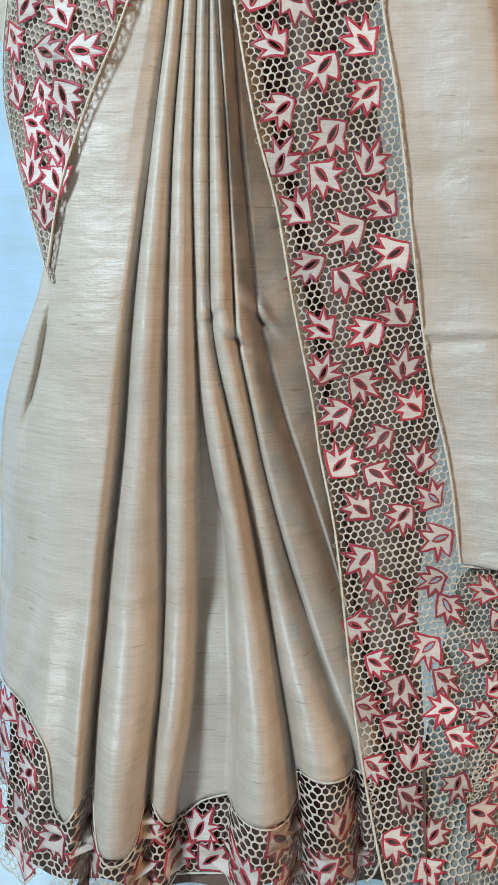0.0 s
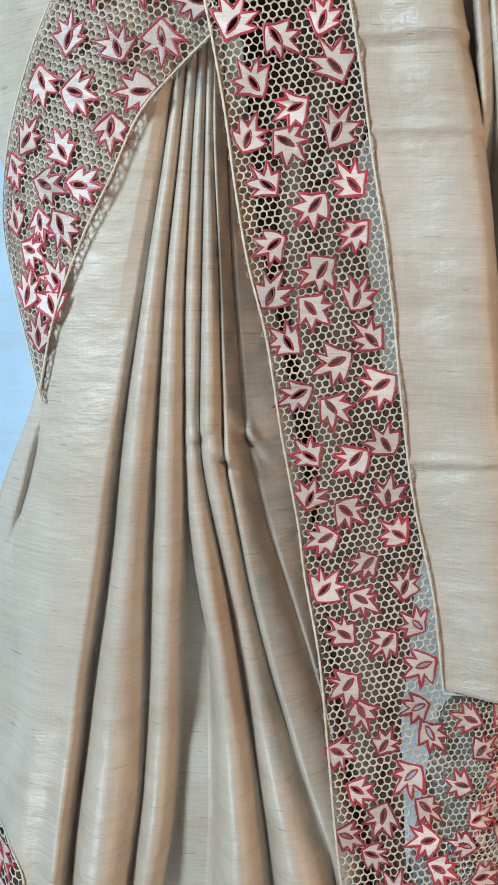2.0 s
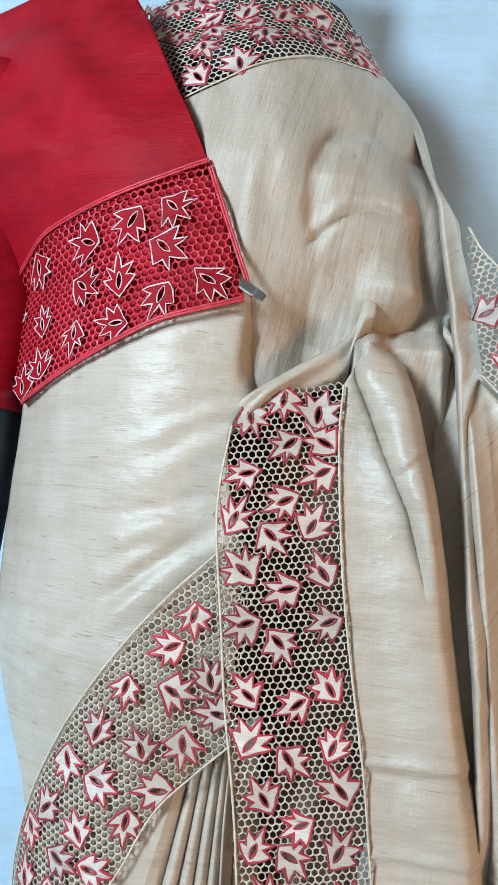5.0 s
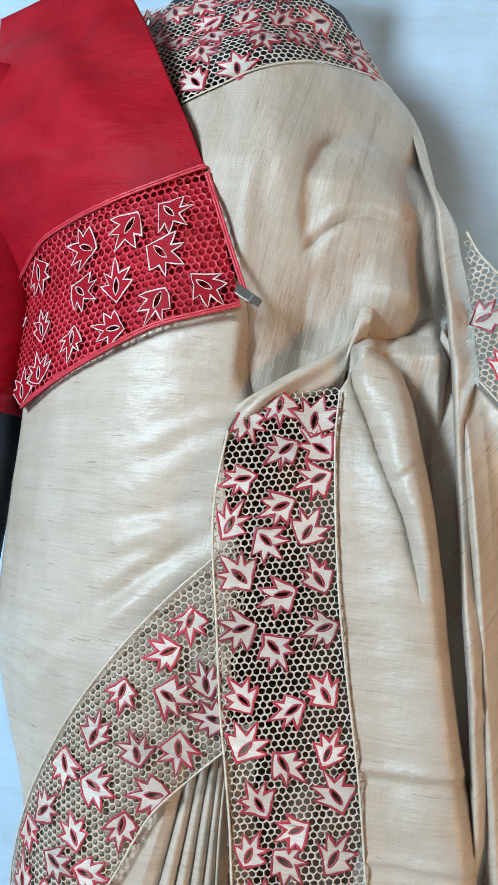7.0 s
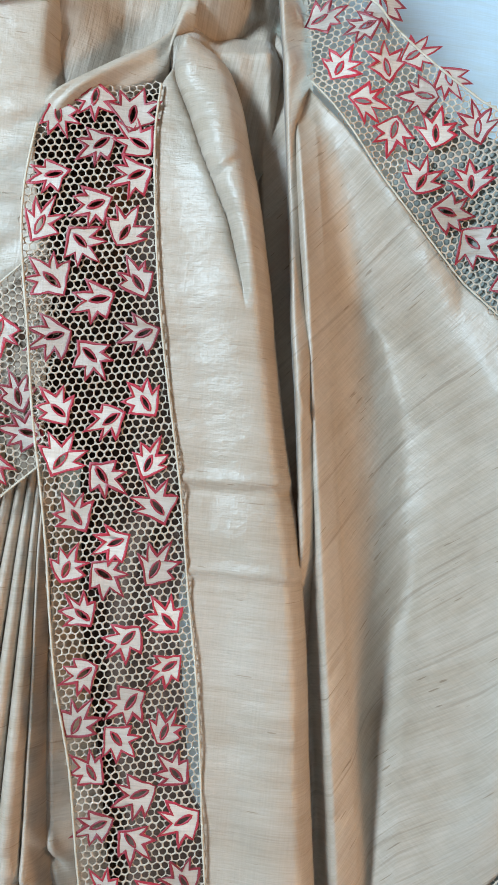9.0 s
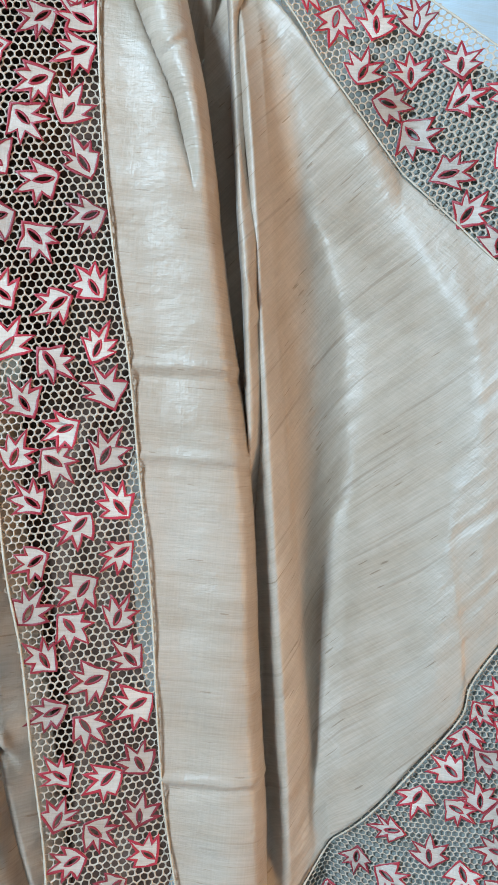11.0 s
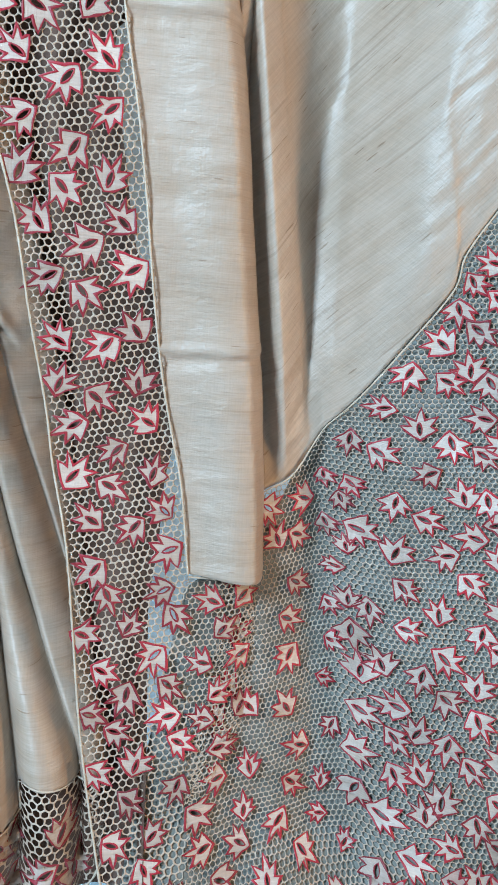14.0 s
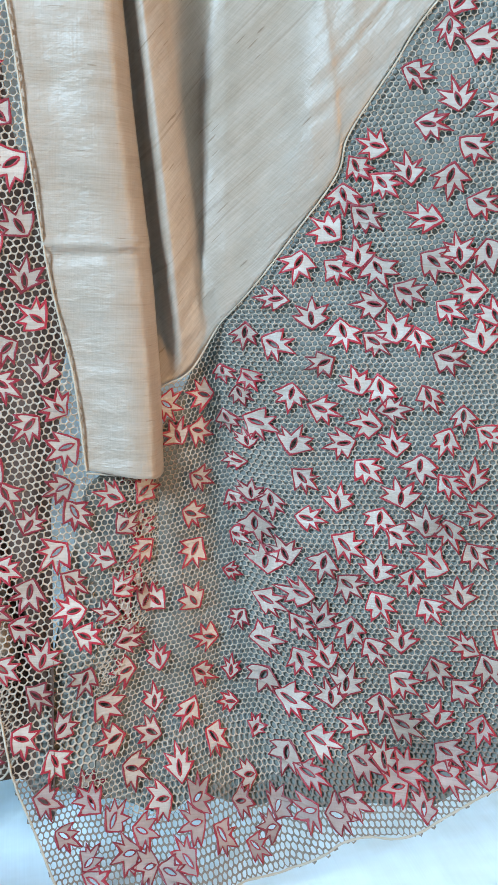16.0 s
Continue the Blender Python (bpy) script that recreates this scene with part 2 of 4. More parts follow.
def leaf_mesh(name, out, eye, depth, lift, mats, parent, rnd, line=1.0):
    """Cloth between outline and slit, with a raised stitched line round both."""
    P = np.vstack([out, eye])
    tri = tessellate_polygon([[Vector((*p, 0)) for p in out], [Vector((*p, 0)) for p in eye]])
    ph = rnd.uniform(0, 6, 4)
    curl = lambda q: .0006 * np.sin(q[:, 0] * 130 + ph[0] + 1.5 * np.sin(q[:, 1] * 90 + ph[1])) + .0005 * np.sin(q[:, 1] * 170 + ph[2])
    y = depth(P[:, 0], P[:, 1]) - lift - .0008 + curl(P)
    verts = [(p[0], yy, p[1]) for p, yy in zip(P, y)]
    faces, idx = [], []
    for t in tri:
        a, b, c = (P[i] for i in t)
        if (b[0] - a[0]) * (c[1] - a[1]) - (b[1] - a[1]) * (c[0] - a[0]) < 0:
            t = (t[0], t[2], t[1])
        faces.append(tuple(t))
        idx.append(0)
    for ring, w in ((out, .00118 * line), (eye, .00095 * line)):
        n = len(ring)
        nx, pv = np.roll(ring, -1, 0), np.roll(ring, 1, 0)
        d1, d2 = nx - ring, ring - pv
        d1 /= np.linalg.norm(d1, axis=1)[:, None] + 1e-9
        d2 /= np.linalg.norm(d2, axis=1)[:, None] + 1e-9
        t = d1 + d2
        t /= np.linalg.norm(t, axis=1)[:, None] + 1e-9
        nn = np.stack([-t[:, 1], t[:, 0]], 1)
        k = np.clip(1 / np.maximum(np.abs((d1 * t).sum(1)), .45), 1, 2)[:, None]
        yc = depth(ring[:, 0], ring[:, 1]) - lift - .0008 + curl(ring)
        w = w * rnd.uniform(.6, 1.45, (n, 1))
        o = len(verts)
        for q, yy in ((ring + nn * w * k, yc - .0004), (ring, yc - .0012), (ring - nn * w * k, yc - .0004)):
            verts += [(p[0], y1, p[1]) for p, y1 in zip(q, yy)]
        for i in range(n):
            j = (i + 1) % n
            faces += [(o + i, o + j, o + n + j, o + n + i), (o + n + i, o + n + j, o + 2 * n + j, o + 2 * n + i)]
            idx += [1, 1]
    return mesh_object(name, verts, faces, mats, parent, index=idx)


def scatter(poly, gap, rnd, turns, tries=6000, taken=(), margin=.014):
    """Uneven leaf places in the polygon, no nearer to one another than gap."""
    lo, hi = poly.min(0), poly.max(0)
    pts = list(taken)
    out = []
    for q in rnd.uniform(lo, hi, (tries, 2)):
        ring = q + [(margin * math.cos(a), margin * math.sin(a)) for a in np.arange(8) * math.pi / 4]
        if inside(poly, ring[:, 0], ring[:, 1]).all() and all((q[0] - p[0]) ** 2 + (q[1] - p[1]) ** 2 > gap * gap for p in pts):
            pts.append((q[0], q[1]))
            out.append((q[0], q[1], turns[rnd.randint(len(turns))] + rnd.uniform(-25, 25)))
    return out


def lace(name, poly, depth, pitch, turn, leaves, parent, label, seed=1, size=.047, net=None, mats=None, back=0.0, gape=(.77, .89), line=1.0, only=None):
    """Cutwork: a net of small uneven cells with appliqued leaves on it."""
    rnd = np.random.RandomState(seed)
    net = net or net_thread
    mats = mats or [leaf_cloth, red_thread]
    size = size if callable(size) else (lambda x, z, k=size: k)
    shapes = [leaf_shape(x, z, a, size(x, z) * rnd.uniform(.92, 1.1), rnd) for x, z, a in leaves]
    lo, hi = poly.min(0) - .02, poly.max(0) + .02
    c = (lo + hi) / 2
    rad = np.linalg.norm(hi - lo) / 2
    n = int(rad / (pitch * .8)) + 2
    ij = np.array([(i, j) for i in range(-n, n + 1) for j in range(-n, n + 1)])
    q = np.stack([(ij[:, 0] + .5 * (ij[:, 1] % 2)) * pitch, ij[:, 1] * pitch * .866], 1)
    cs, sn = math.cos(radians(turn)), math.sin(radians(turn))
    R = np.array([(cs, sn), (-sn, cs)])
    cen = q @ R + c
    keep = inside(poly, cen[:, 0], cen[:, 1])
    if only:
        keep &= only(cen[:, 0], cen[:, 1])
    for o, e in shapes:
        m = o.mean(0)
        near = keep & (np.abs(cen - m).max(1) < size(*m))
        if near.any():
            w = np.where(near)[0]
            keep[w] &= ~inside(m + (o - m) * .80, cen[w, 0], cen[w, 1])
    cen = cen[keep]
    k = np.arange(6) * math.pi / 3 + math.pi / 6
    hexa = np.stack([np.cos(k), np.sin(k)], 1) * pitch / math.sqrt(3)
    O = cen[:, None] + (hexa @ R)[None]
    jit = lambda a, f1, f2: np.sin(a[..., 0] * f1 + 3.1 * np.sin(a[..., 1] * f2)) * np.cos(a[..., 1] * f1 * .83 + a[..., 0] * f2)
    O = O + np.stack([jit(O, 610, 370), jit(O + 5, 540, 430)], -1) * pitch * .13
    mid = (O + np.roll(O, -1, 1)) / 2
    O = np.stack([O, mid], 2).reshape(len(cen), 12, 2)
    ctr = O.mean(1, keepdims=True)
    D = O - ctr
    dist = np.linalg.norm(D, axis=2, keepdims=True)
    hole = (.55 * dist + .45 * dist.min(1, keepdims=True)) * rnd.uniform(*gape, (len(cen), 1, 1))
    I = ctr + D / dist * hole
    yo = depth(O[..., 0], O[..., 1]) + back - .0008
    yi = depth(I[..., 0], I[..., 1]) + back
    m = len(cen)
    V = np.concatenate([np.stack([O[..., 0], yo, O[..., 1]], -1), np.stack([I[..., 0], yi, I[..., 1]], -1)], 1).reshape(-1, 3)
    F = []
    for i in range(m):
        b = 24 * i
        for a in range(12):
            d = (a + 1) % 12
            F.append((b + a, b + d, b + 12 + d, b + 12 + a))
    ob = mesh_object(name, V, F, [net], parent, label=label)
    for o, e in shapes:
        leaf_mesh("leaf", o, e, depth, .0015, mats, ob, rnd, line)
    return ob


def piping(name, path, depth, parent, lift=.0035, r=.0013, rows=1, material=None, gap=.0028):
    """Stitched cord rows along an edge in the x-z plane."""
    P = spline(path, max(30, int(np.linalg.norm(np.diff(np.array(path), axis=0), axis=1).sum() / .006)))
    T = np.gradient(P, axis=0)
    T /= np.linalg.norm(T, axis=1)[:, None] + 1e-9
    Nn = np.stack([-T[:, 1], T[:, 0]], 1)
    verts, faces = [], []
    for k in range(rows):
        Q = P + Nn * (k - (rows - 1) / 2) * gap
        y = depth(Q[:, 0], Q[:, 1]) - lift
        o = len(verts)
        for i in range(len(Q)):
            rr = r * (1 + .18 * math.sin(i * 2.1 + k))
            for a in range(6):
                c, s = math.cos(a * math.pi / 3), math.sin(a * math.pi / 3)
                verts.append((Q[i, 0] + Nn[i, 0] * rr * c, y[i] + rr * s, Q[i, 1] + Nn[i, 1] * rr * c))
        for i in range(len(Q) - 1):
            for a in range(6):
                d = (a + 1) % 6
                faces.append((o + 6 * i + a, o + 6 * i + d, o + 6 * i + 6 + d, o + 6 * i + 6 + a))
    return mesh_object(name, verts, faces, [material or cord], parent)


def places(text):
    return [tuple(map(float, w.split())) for w in text.split(";")]


# ---- setting ----
def slab(name, nx, nz, point, material):
    V = [point(i / nx, k / nz) for k in range(nz + 1) for i in range(nx + 1)]
    F = [(k * (nx + 1) + i, k * (nx + 1) + i + 1, (k + 1) * (nx + 1) + i + 1, (k + 1) * (nx + 1) + i) for k in range(nz) for i in range(nx)]
    ob = mesh_object(name, V, F, [material])
    md = ob.modifiers.new("thickness", "SOLIDIFY")
    md.thickness, md.offset = .02, -1
    return tagged(ob, kind="structure")


WALL_Y = 1.32
FLOOR_Z = 0.0
tagged(box("wall_back", (-2.6, WALL_Y + .03, -.2), (2.8, WALL_Y + .13, 2.8), unseen_room_paint), "pale painted wall behind the draped sari", "wall", kind="structure")


def hang(u, v):
    x = -2.5 + 5.2 * u
    w = .008 * math.sin(9 * x + 1.5 * math.sin(2.1 * x)) + .004 * math.sin(23 * x)
    q, r = v * 3.1, .22
    if q < r * math.pi / 2:
        a = q / r
        return x, WALL_Y - r + r * math.sin(a) + w * (1 - math.cos(a)), r - r * math.cos(a) + .003 + FLOOR_Z
    return x, WALL_Y + w, r + q - r * math.pi / 2 + .003 + FLOOR_Z


tagged(slab("backdrop", 260, 80, hang, wall_paint), "pale blue cloth backdrop hanging in faint folds", "backdrop", kind="structure")


def spread(u, v):
    x, y = -2.5 + 5.2 * u, -2.2 + 3.48 * v
    return x, y, FLOOR_Z + float(-.004 + .003 * wob(np.array(x), np.array(y), 14, 5) + .0015 * wob(np.array(x), np.array(y), 40, 6))


tagged(slab("floor", 260, 160, spread, sheet_cloth), "pale blue-white sheet spread over the floor", "floor", kind="structure")
# Walls and ceiling out of view, added to close in and warm the light.
tagged(box("wall_left", (-2.7, -2.4, -.2), (-2.6, WALL_Y + .13, 2.8), unseen_room_paint), "unseen wall added to bounce warm light", "wall", kind="structure")
tagged(box("wall_right", (2.8, -2.4, -.2), (2.9, WALL_Y + .13, 2.8), unseen_room_paint), "unseen wall added to bounce warm light", "wall", kind="structure")
tagged(box("wall_behind", (-2.7, -2.5, -.2), (2.9, -2.4, 2.8), unseen_room_paint), "unseen wall added to bounce warm light", "wall", kind="structure")
tagged(box("ceiling", (-2.7, -2.5, 2.8), (2.9, WALL_Y + .13, 2.9), unseen_room_paint), "unseen ceiling added to bounce warm light", "ceiling", kind="structure")


# ---- depth of the draped cloth ----
def front(x, z):
    """The plane in which the front of the drape hangs; its foot swings forward."""
    return .778 - .3 * np.maximum(0, .6 - z) ** 1.6 - .03 * np.clip((.16 - z) / .16, 0, 1) * np.clip((.45 - x) / .2, 0, 1)


def round_left(x, z):
    return 3.6 * np.maximum(0, -.12 - x) ** 2


def torso_y(x, z):
    y = .796 + round_left(x, z) + .03 * np.clip((x + .055) / .03, 0, 1) + .25 * np.maximum(0, x + .06)
    y = y + .07 * np.clip((z - 1.43) / .05, 0, 1) * np.clip((x + .07) / .03, 0, 1)
    y = y - .02 * np.exp(-((z - 1.50) / .16) ** 2) + .045 * np.clip((1.13 - z) / .2, 0, 1)
    # soft pulls that run out from the tuck: (heights along them, depth, width)
    at = (-.30, -.25, -.20, -.15, -.10, -.06)
    for zs, deep, wide in (((1.285, 1.307, 1.334, 1.358, 1.383, 1.405), .005, .011), ((1.25, 1.262, 1.281, 1.298, 1.308, 1.315), .009, .012), ((1.09, 1.13, 1.178, 1.228, 1.264, 1.292), .010, .013),
                           ((1.33, 1.352, 1.376, 1.395, 1.413, 1.43), .003, .009), ((1.17, 1.195, 1.226, 1.262, 1.287, 1.303), .004, .008)):
        d = z - np.interp(x, at, zs) - .004 * np.sin(x * 50)
        fade = np.clip((x + .31) / .08, 0, 1) * np.clip((-.03 - x) / .05, 0, 1)
        y = y + .42 * fade * deep * (np.exp(-(d / wide) ** 2) - .8 * np.exp(-((d + 1.9 * wide) / (1.2 * wide)) ** 2))
    return y + .004 * wob(x * .9 + z * .55, z * .25 - x * .4, 30, 3) + .0014 * wob(x + z * .5, z, 70, 4)


def hip_y(x, z):
    return .780 + round_left(x, z) + .0015 * wob(x, z, 30, 8)


def band_y(x, z):
    return front(x, z) - .006 + .003 * wob(x, z, 26, 9) + .03 * np.clip((z - 1.33) / .14, 0, 1) ** 2 + .004 * np.sin(x * 90) * np.clip((z - 1.38) * 12, 0, 1)


# ---- sari ----
sari = tagged(new("sari"), "beige tussar silk sari with red-outlined leaf cutwork borders, draped and pleated", "sari")
Z_SAMP = np.linspace(-.05, 1.2, 251)


def line(text):
    p = np.array(places(text))
    p = p[np.argsort(p[:, 1])]
    x = np.interp(Z_SAMP, p[:, 1], p[:, 0])
    k = np.ones(13) / 13
    x = np.convolve(np.pad(x, 6, mode="edge"), k, "valid")
    return lambda z: np.interp(z, Z_SAMP, x)


# valley lines between the pleats, as x at height z
VALLEYS = [line(t) for t in (
    "-.09 1.08; -.15 .95; -.198 .82; -.218 .70; -.247 .64; -.277 .57; -.291 .48; -.294 .41; -.308 .28; -.307 .17; -.308 .0",
    "-.066 1.06; -.077 .97; -.096 .841; -.116 .703; -.135 .527; -.154 .402; -.172 .236; -.179 .131; -.185 .0",
    "-.056 1.06; -.063 .97; -.076 .841; -.083 .703; -.091 .527; -.093 .402; -.098 .27; -.114 .132; -.118 .0",
    "-.046 1.06; -.051 .97; -.057 .814; -.056 .669; -.053 .587; -.052 .496; -.054 .402; -.062 .237; -.085 .1; -.085 0",
    "-.038 1.06; -.039 .97; -.040 .814; -.040 .681; -.036 .634; -.013 .527; .011 .402; .040 .237; .054 .133; .056 0",
    "-.032 1.06; -.031 .97; -.023 .841; -.014 .646; -.007 .617; .017 .497; .042 .403; .074 .305; .118 .197; .124 .1; .126 0",
    "-.022 1.06; -.017 .97; -.009 .841; .005 .692; .008 .669; .028 .587; .059 .497; .091 .403; .12 .3; .15 .2; .155 0",
    "-.004 1.06; .008 .97; .012 .915; .025 .848; .045 .774; .062 .681; .081 .59; .09 .532; .106 .453; .117 .359; .131 .268; .15 .17; .155 0")]
PEAK = (.90, .46, .46, .48, .42, .18, .10)
FULL = (.046, .046, .042, .046, .042, .030, .014)


def pleat_y(x, z):
    x, z = np.broadcast_arrays(np.asarray(x, float), np.asarray(z, float))
    out = .846 - .038 * np.clip((z - .35) / .3, 0, 1) - .17 * np.maximum(0, .6 - z) ** 1.7 + .62 * round_left(x, z)
    low = np.clip((.62 - z) / .5, 0, 1)
    for k in range(7):
        a, b = VALLEYS[k](z), VALLEYS[k + 1](z)
        w = np.maximum(b - a, 1e-4)
        f = (x - a) / w
        m = (f >= 0) & (f <= 1)
        if k == 3:
            cut = .44 * np.clip((.60 - z) / .15, 0, 1)
            f = np.where(m, np.clip((f - cut) / (1 - cut), 0, 1), f)
        g = np.where(f < PEAK[k], f / PEAK[k], (1 - f) / (1 - PEAK[k]))
        bulge = np.minimum(FULL[k] * (.95 + .6 * low), 1.1 * w) * (np.clip(1 - (1 - np.clip(g, 0, 1)) ** 2, 0, 1) ** (.8 if k == 0 else .60))
        if k == 0:
            bulge = bulge * (.3 + .7 * np.clip((.85 - z) / .3, 0, 1))
            bulge = bulge + .007 * np.sin(f * 15 - z * 3) * low
        if k >= 5:
            # the last two lie turned away behind the rest
            bulge = bulge - ((.006 + .018 * f) if k == 5 else (.024 + .032 * f)) * np.clip((z - .2) * 6, 0, 1)
        out = out - np.where(m, bulge, 0)
        if k == 0:
            near = np.clip((z - .70) / .08, 0, 1) * np.clip((.93 - f) / .15, 0, 1)
            out = np.where(m, out * (1 - near) + (hip_y(x, z) + .009) * near, out)
    # pinched kinks at knee height and the slit beside the hip
    for kx, kz, tilt, deep in ((-.010, .642, -.5, .013), (.010, .664, -.9, .014), (-.038, .668, .6, .006)):
        d = (z - kz) - tilt * (x - kx)
        out = out + np.exp(-((x - kx) / .013) ** 2) * deep * (np.exp(-(d / .004) ** 2) - .7 * np.exp(-((d - .012) / .009) ** 2))
    slit = x - np.interp(z, (.53, .56, .61, .68, .70), (-.256, -.243, -.226, -.208, -.205))
    out = out + .014 * np.exp(-(slit / .004) ** 2) * np.clip((z - .53) * 20, 0, 1) * np.clip((.70 - z) * 20, 0, 1)
    return out + .006 * wob(x * .7, z, 24, 15) * np.clip((.42 - z) / .3, 0, 1) + .0022 * wob(x, z * .5, 34, 12) + .0010 * wob(x, z, 90, 13)


LACE_TOP = np.array([(-.32, .245), (-.272, .236), (-.225, .208), (-.214, .14), (-.2, .128), (-.176, .155), (-.16, .1), (-.128, .095), (-.112, .138), (-.083, .104), (-.05, .124), (0, .134), (.053, .132), (.057, .178), (.128, .170), (.21, .17)])


PIVOT = np.array((.01, -.13, .72))


def swing_out(ob):
    """Brings the foot of the pleats forward, growing smaller round the pivot as it comes."""
    co = np.empty(len(ob.data.vertices) * 3)
    ob.data.vertices.foreach_get("co", co)
    co = co.reshape(-1, 3)
    f = 1 - .052 * ease((.42 - co[:, 2:]) / .26) / (co[:, 1:2] - PIVOT[1])
    ob.data.vertices.foreach_set("co", (PIVOT + (co - PIVOT) * f).ravel())
    for child in ob.children:
        swing_out(child)
    return ob


def pleated_skirt():
    nz, per = 170, 22
    s = np.linspace(0, 1, nz)
    cols = []
    for k in range(7):
        f = np.linspace(0, 1, 64 if k == 0 else per, endpoint=k == 6)
        cols += [(k, a) for a in f]
    V = np.zeros((nz, len(cols), 3))
    for j, (k, f) in enumerate(cols):
        z = 1.08 - s * .95
        for it in range(3):
            x = VALLEYS[k](z) * (1 - f) + VALLEYS[k + 1](z) * f
            end = np.interp(x[-1], LACE_TOP[:, 0], LACE_TOP[:, 1])
            z = 1.08 - s * (1.08 - end)
        x = VALLEYS[k](z) * (1 - f) + VALLEYS[k + 1](z) * f
        e = min(max(f, .02), .98)
        xe = VALLEYS[k](z) * (1 - e) + VALLEYS[k + 1](z) * e
        V[:, j] = np.stack([x, pleat_y(xe, z), z], 1)
    nc = len(cols)
    F = [(r * nc + c, r * nc + c + 1, (r + 1) * nc + c + 1, (r + 1) * nc + c) for r in range(nz - 1) for c in range(nc - 1)]
    ob = mesh_object("pleated_skirt", V.reshape(-1, 3), F, [silk], sari, label="beige silk skirt gathered into deep front pleats")
    md = ob.modifiers.new("thickness", "SOLIDIFY")
    md.thickness, md.offset = .0012, 0
    return ob


swing_out(pleated_skirt())


UNDER_R = line(".15 1.08; .15 1.03; .128 1.0; .113 .965; .118 .911; .125 .875; .134 .83; .141 .776; .156 .72; .205 .69; .21 .58; .196 .54; .19 .50; .19 .44; .18 .38; .185 .3; .19 .2; .19 .0")


def underskirt():
    """A brown sheet below the silk; its colour stands in for shade behind the cutwork."""
    nz, nu = 60, 60
    V = []
    for i in range(nz):
        z = 1.07 - 1.044 * i / (nz - 1)
        a, b = float(VALLEYS[0](z)) + .012, float(UNDER_R(z))
        for k in range(nu):
            f = k / (nu - 1)
            x = a + (b - a) * f
            y = (.905 - .25 * max(0, .6 - z) ** 1.7 - .010 * min(1, max(0, (.12 - z) / .06)) + 1.3 * max(0, -.12 - x) ** 2 + .05 * (1 - (2 * f - 1) ** 2) ** .5 * -.4 + .006 * math.sin(f * 30))
            # its edge turns forward to the long border, added to block the side fill
            V.append((x, max(y - .09 * min(1, max(0, (f - .93) / .07)), min(y, float(band_y(np.array(x), np.array(z))) + .012)), z))
    F = [(r * nu + c, r * nu + c + 1, (r + 1) * nu + c + 1, (r + 1) * nu + c) for r in range(nz - 1) for c in range(nu - 1)]
    return tagged(mesh_object("underskirt", V, F, [shade_brown_cloth]), "dark brown sheet standing in for the shade behind the cutwork of the sari", "underskirt")


swing_out(underskirt())
# Inner layer coloured brown in place of the shade under the drape.
sheet("inner_wrap", [(-.14, 1.50), (-.17, 1.3), (-.21, 1.13), (-.244, .98), (-.245, .86), (-.21, .72)], [(.12, 1.50), (.13, 1.3), (.15, 1.1), (.14, 1.0), (-.02, .86), (-.1, .72)], lambda x, z: .84 + round_left(x, z) + .06 * np.clip((x + .14) / .03, 0, 1), 30, 40, shade_brown_cloth, sari,
      lambda u, v, x, z: .008 * np.sin(u * 22 + 2 * v), label="inner layer with its shade put into a brown colour")
HEM_TURNS = (60, 140, 215, 320, 90)
hem_top = LACE_TOP[LACE_TOP[:, 0] < .15]
HEM_FOOT = [(.148, .072), (.125, .052), (.057, .046), (.053, .044), (-.077, .040), (-.148, .036), (-.212, .034), (-.217, .070), (-.235, .066), (-.262, .034), (-.300, .030)]
hem_poly = np.vstack([hem_top, [(.15, .17)], HEM_FOOT, [(-.318, .1), (-.32, .2)]])
rnd = np.random.RandomState(21)
swing_out(lace("hem_border", hem_poly, pleat_y, .0088, 0, scatter(hem_poly, .037, rnd, HEM_TURNS, margin=.017), sari, "cream cutwork hem border with red-outlined leaves", seed=22, size=.043))
swing_out(piping("hem_heading", [tuple(p) for p in hem_top], pleat_y, sari, lift=.003, r=.0011))
for run in (HEM_FOOT[:3], HEM_FOOT[3:7], HEM_FOOT[8:]):
    swing_out(piping("hem_edge", run, pleat_y, sari, lift=.002, r=.0014))

# cloth wound round the body above the pleats
sheet("waist_wrap", [(-.36, 1.56), (-.352, 1.407), (-.360, 1.30), (-.357, 1.19), (-.335, 1.09), (-.276, .97), (-.258, .90), (-.234, .817), (-.205, .73)],
      [(.03, 1.56), (.03, 1.50), (-.02, 1.455), (-.066, 1.40), (-.066, 1.34), (-.050, 1.26), (-.095, 1.18), (-.150, 1.09), (-.222, .99), (-.250, .89), (-.232, .80), (-.205, .72)], torso_y, 90, 150, silk, sari,
      label="beige silk wound smoothly round the waist")


def on_hip(pts):
    """Moves points laid out on the flat front onto the rounded hip."""
    out = []
    for x, z, *rest in pts:
        f = 1.0
        for k in range(10):
            f = .5 * f + .5 * (float(hip_y(np.array(.03 + (x - .03) * f), np.array(z))) + .16) / .94
        out.append((.03 + (x - .03) * f, .947 + (z - .947) * f, *rest))
    return out


HIP_UP = on_hip([(-.045, 1.285), (-.066, 1.259), (-.109, 1.212), (-.152, 1.154), (-.19, 1.085)]) + [(-.222, 1.031), (-.243, .969), (-.252, .896), (-.240, .83), (-.222, .765), (-.206, .706)]
HIP_LO = on_hip([(-.031, 1.064), (-.067, 1.028), (-.102, .987), (-.129, .928), (-.158, .868), (-.185, .796), (-.2, .725)])
HIP_R = .15


def unroll(pts):
    """Lays the rounded side out flat, left of the front."""
    return [(x if x > -.12 else -.12 - HIP_R * math.asin(min(.985, (-.12 - x) / HIP_R)), z, *rest) for x, z, *rest in pts]


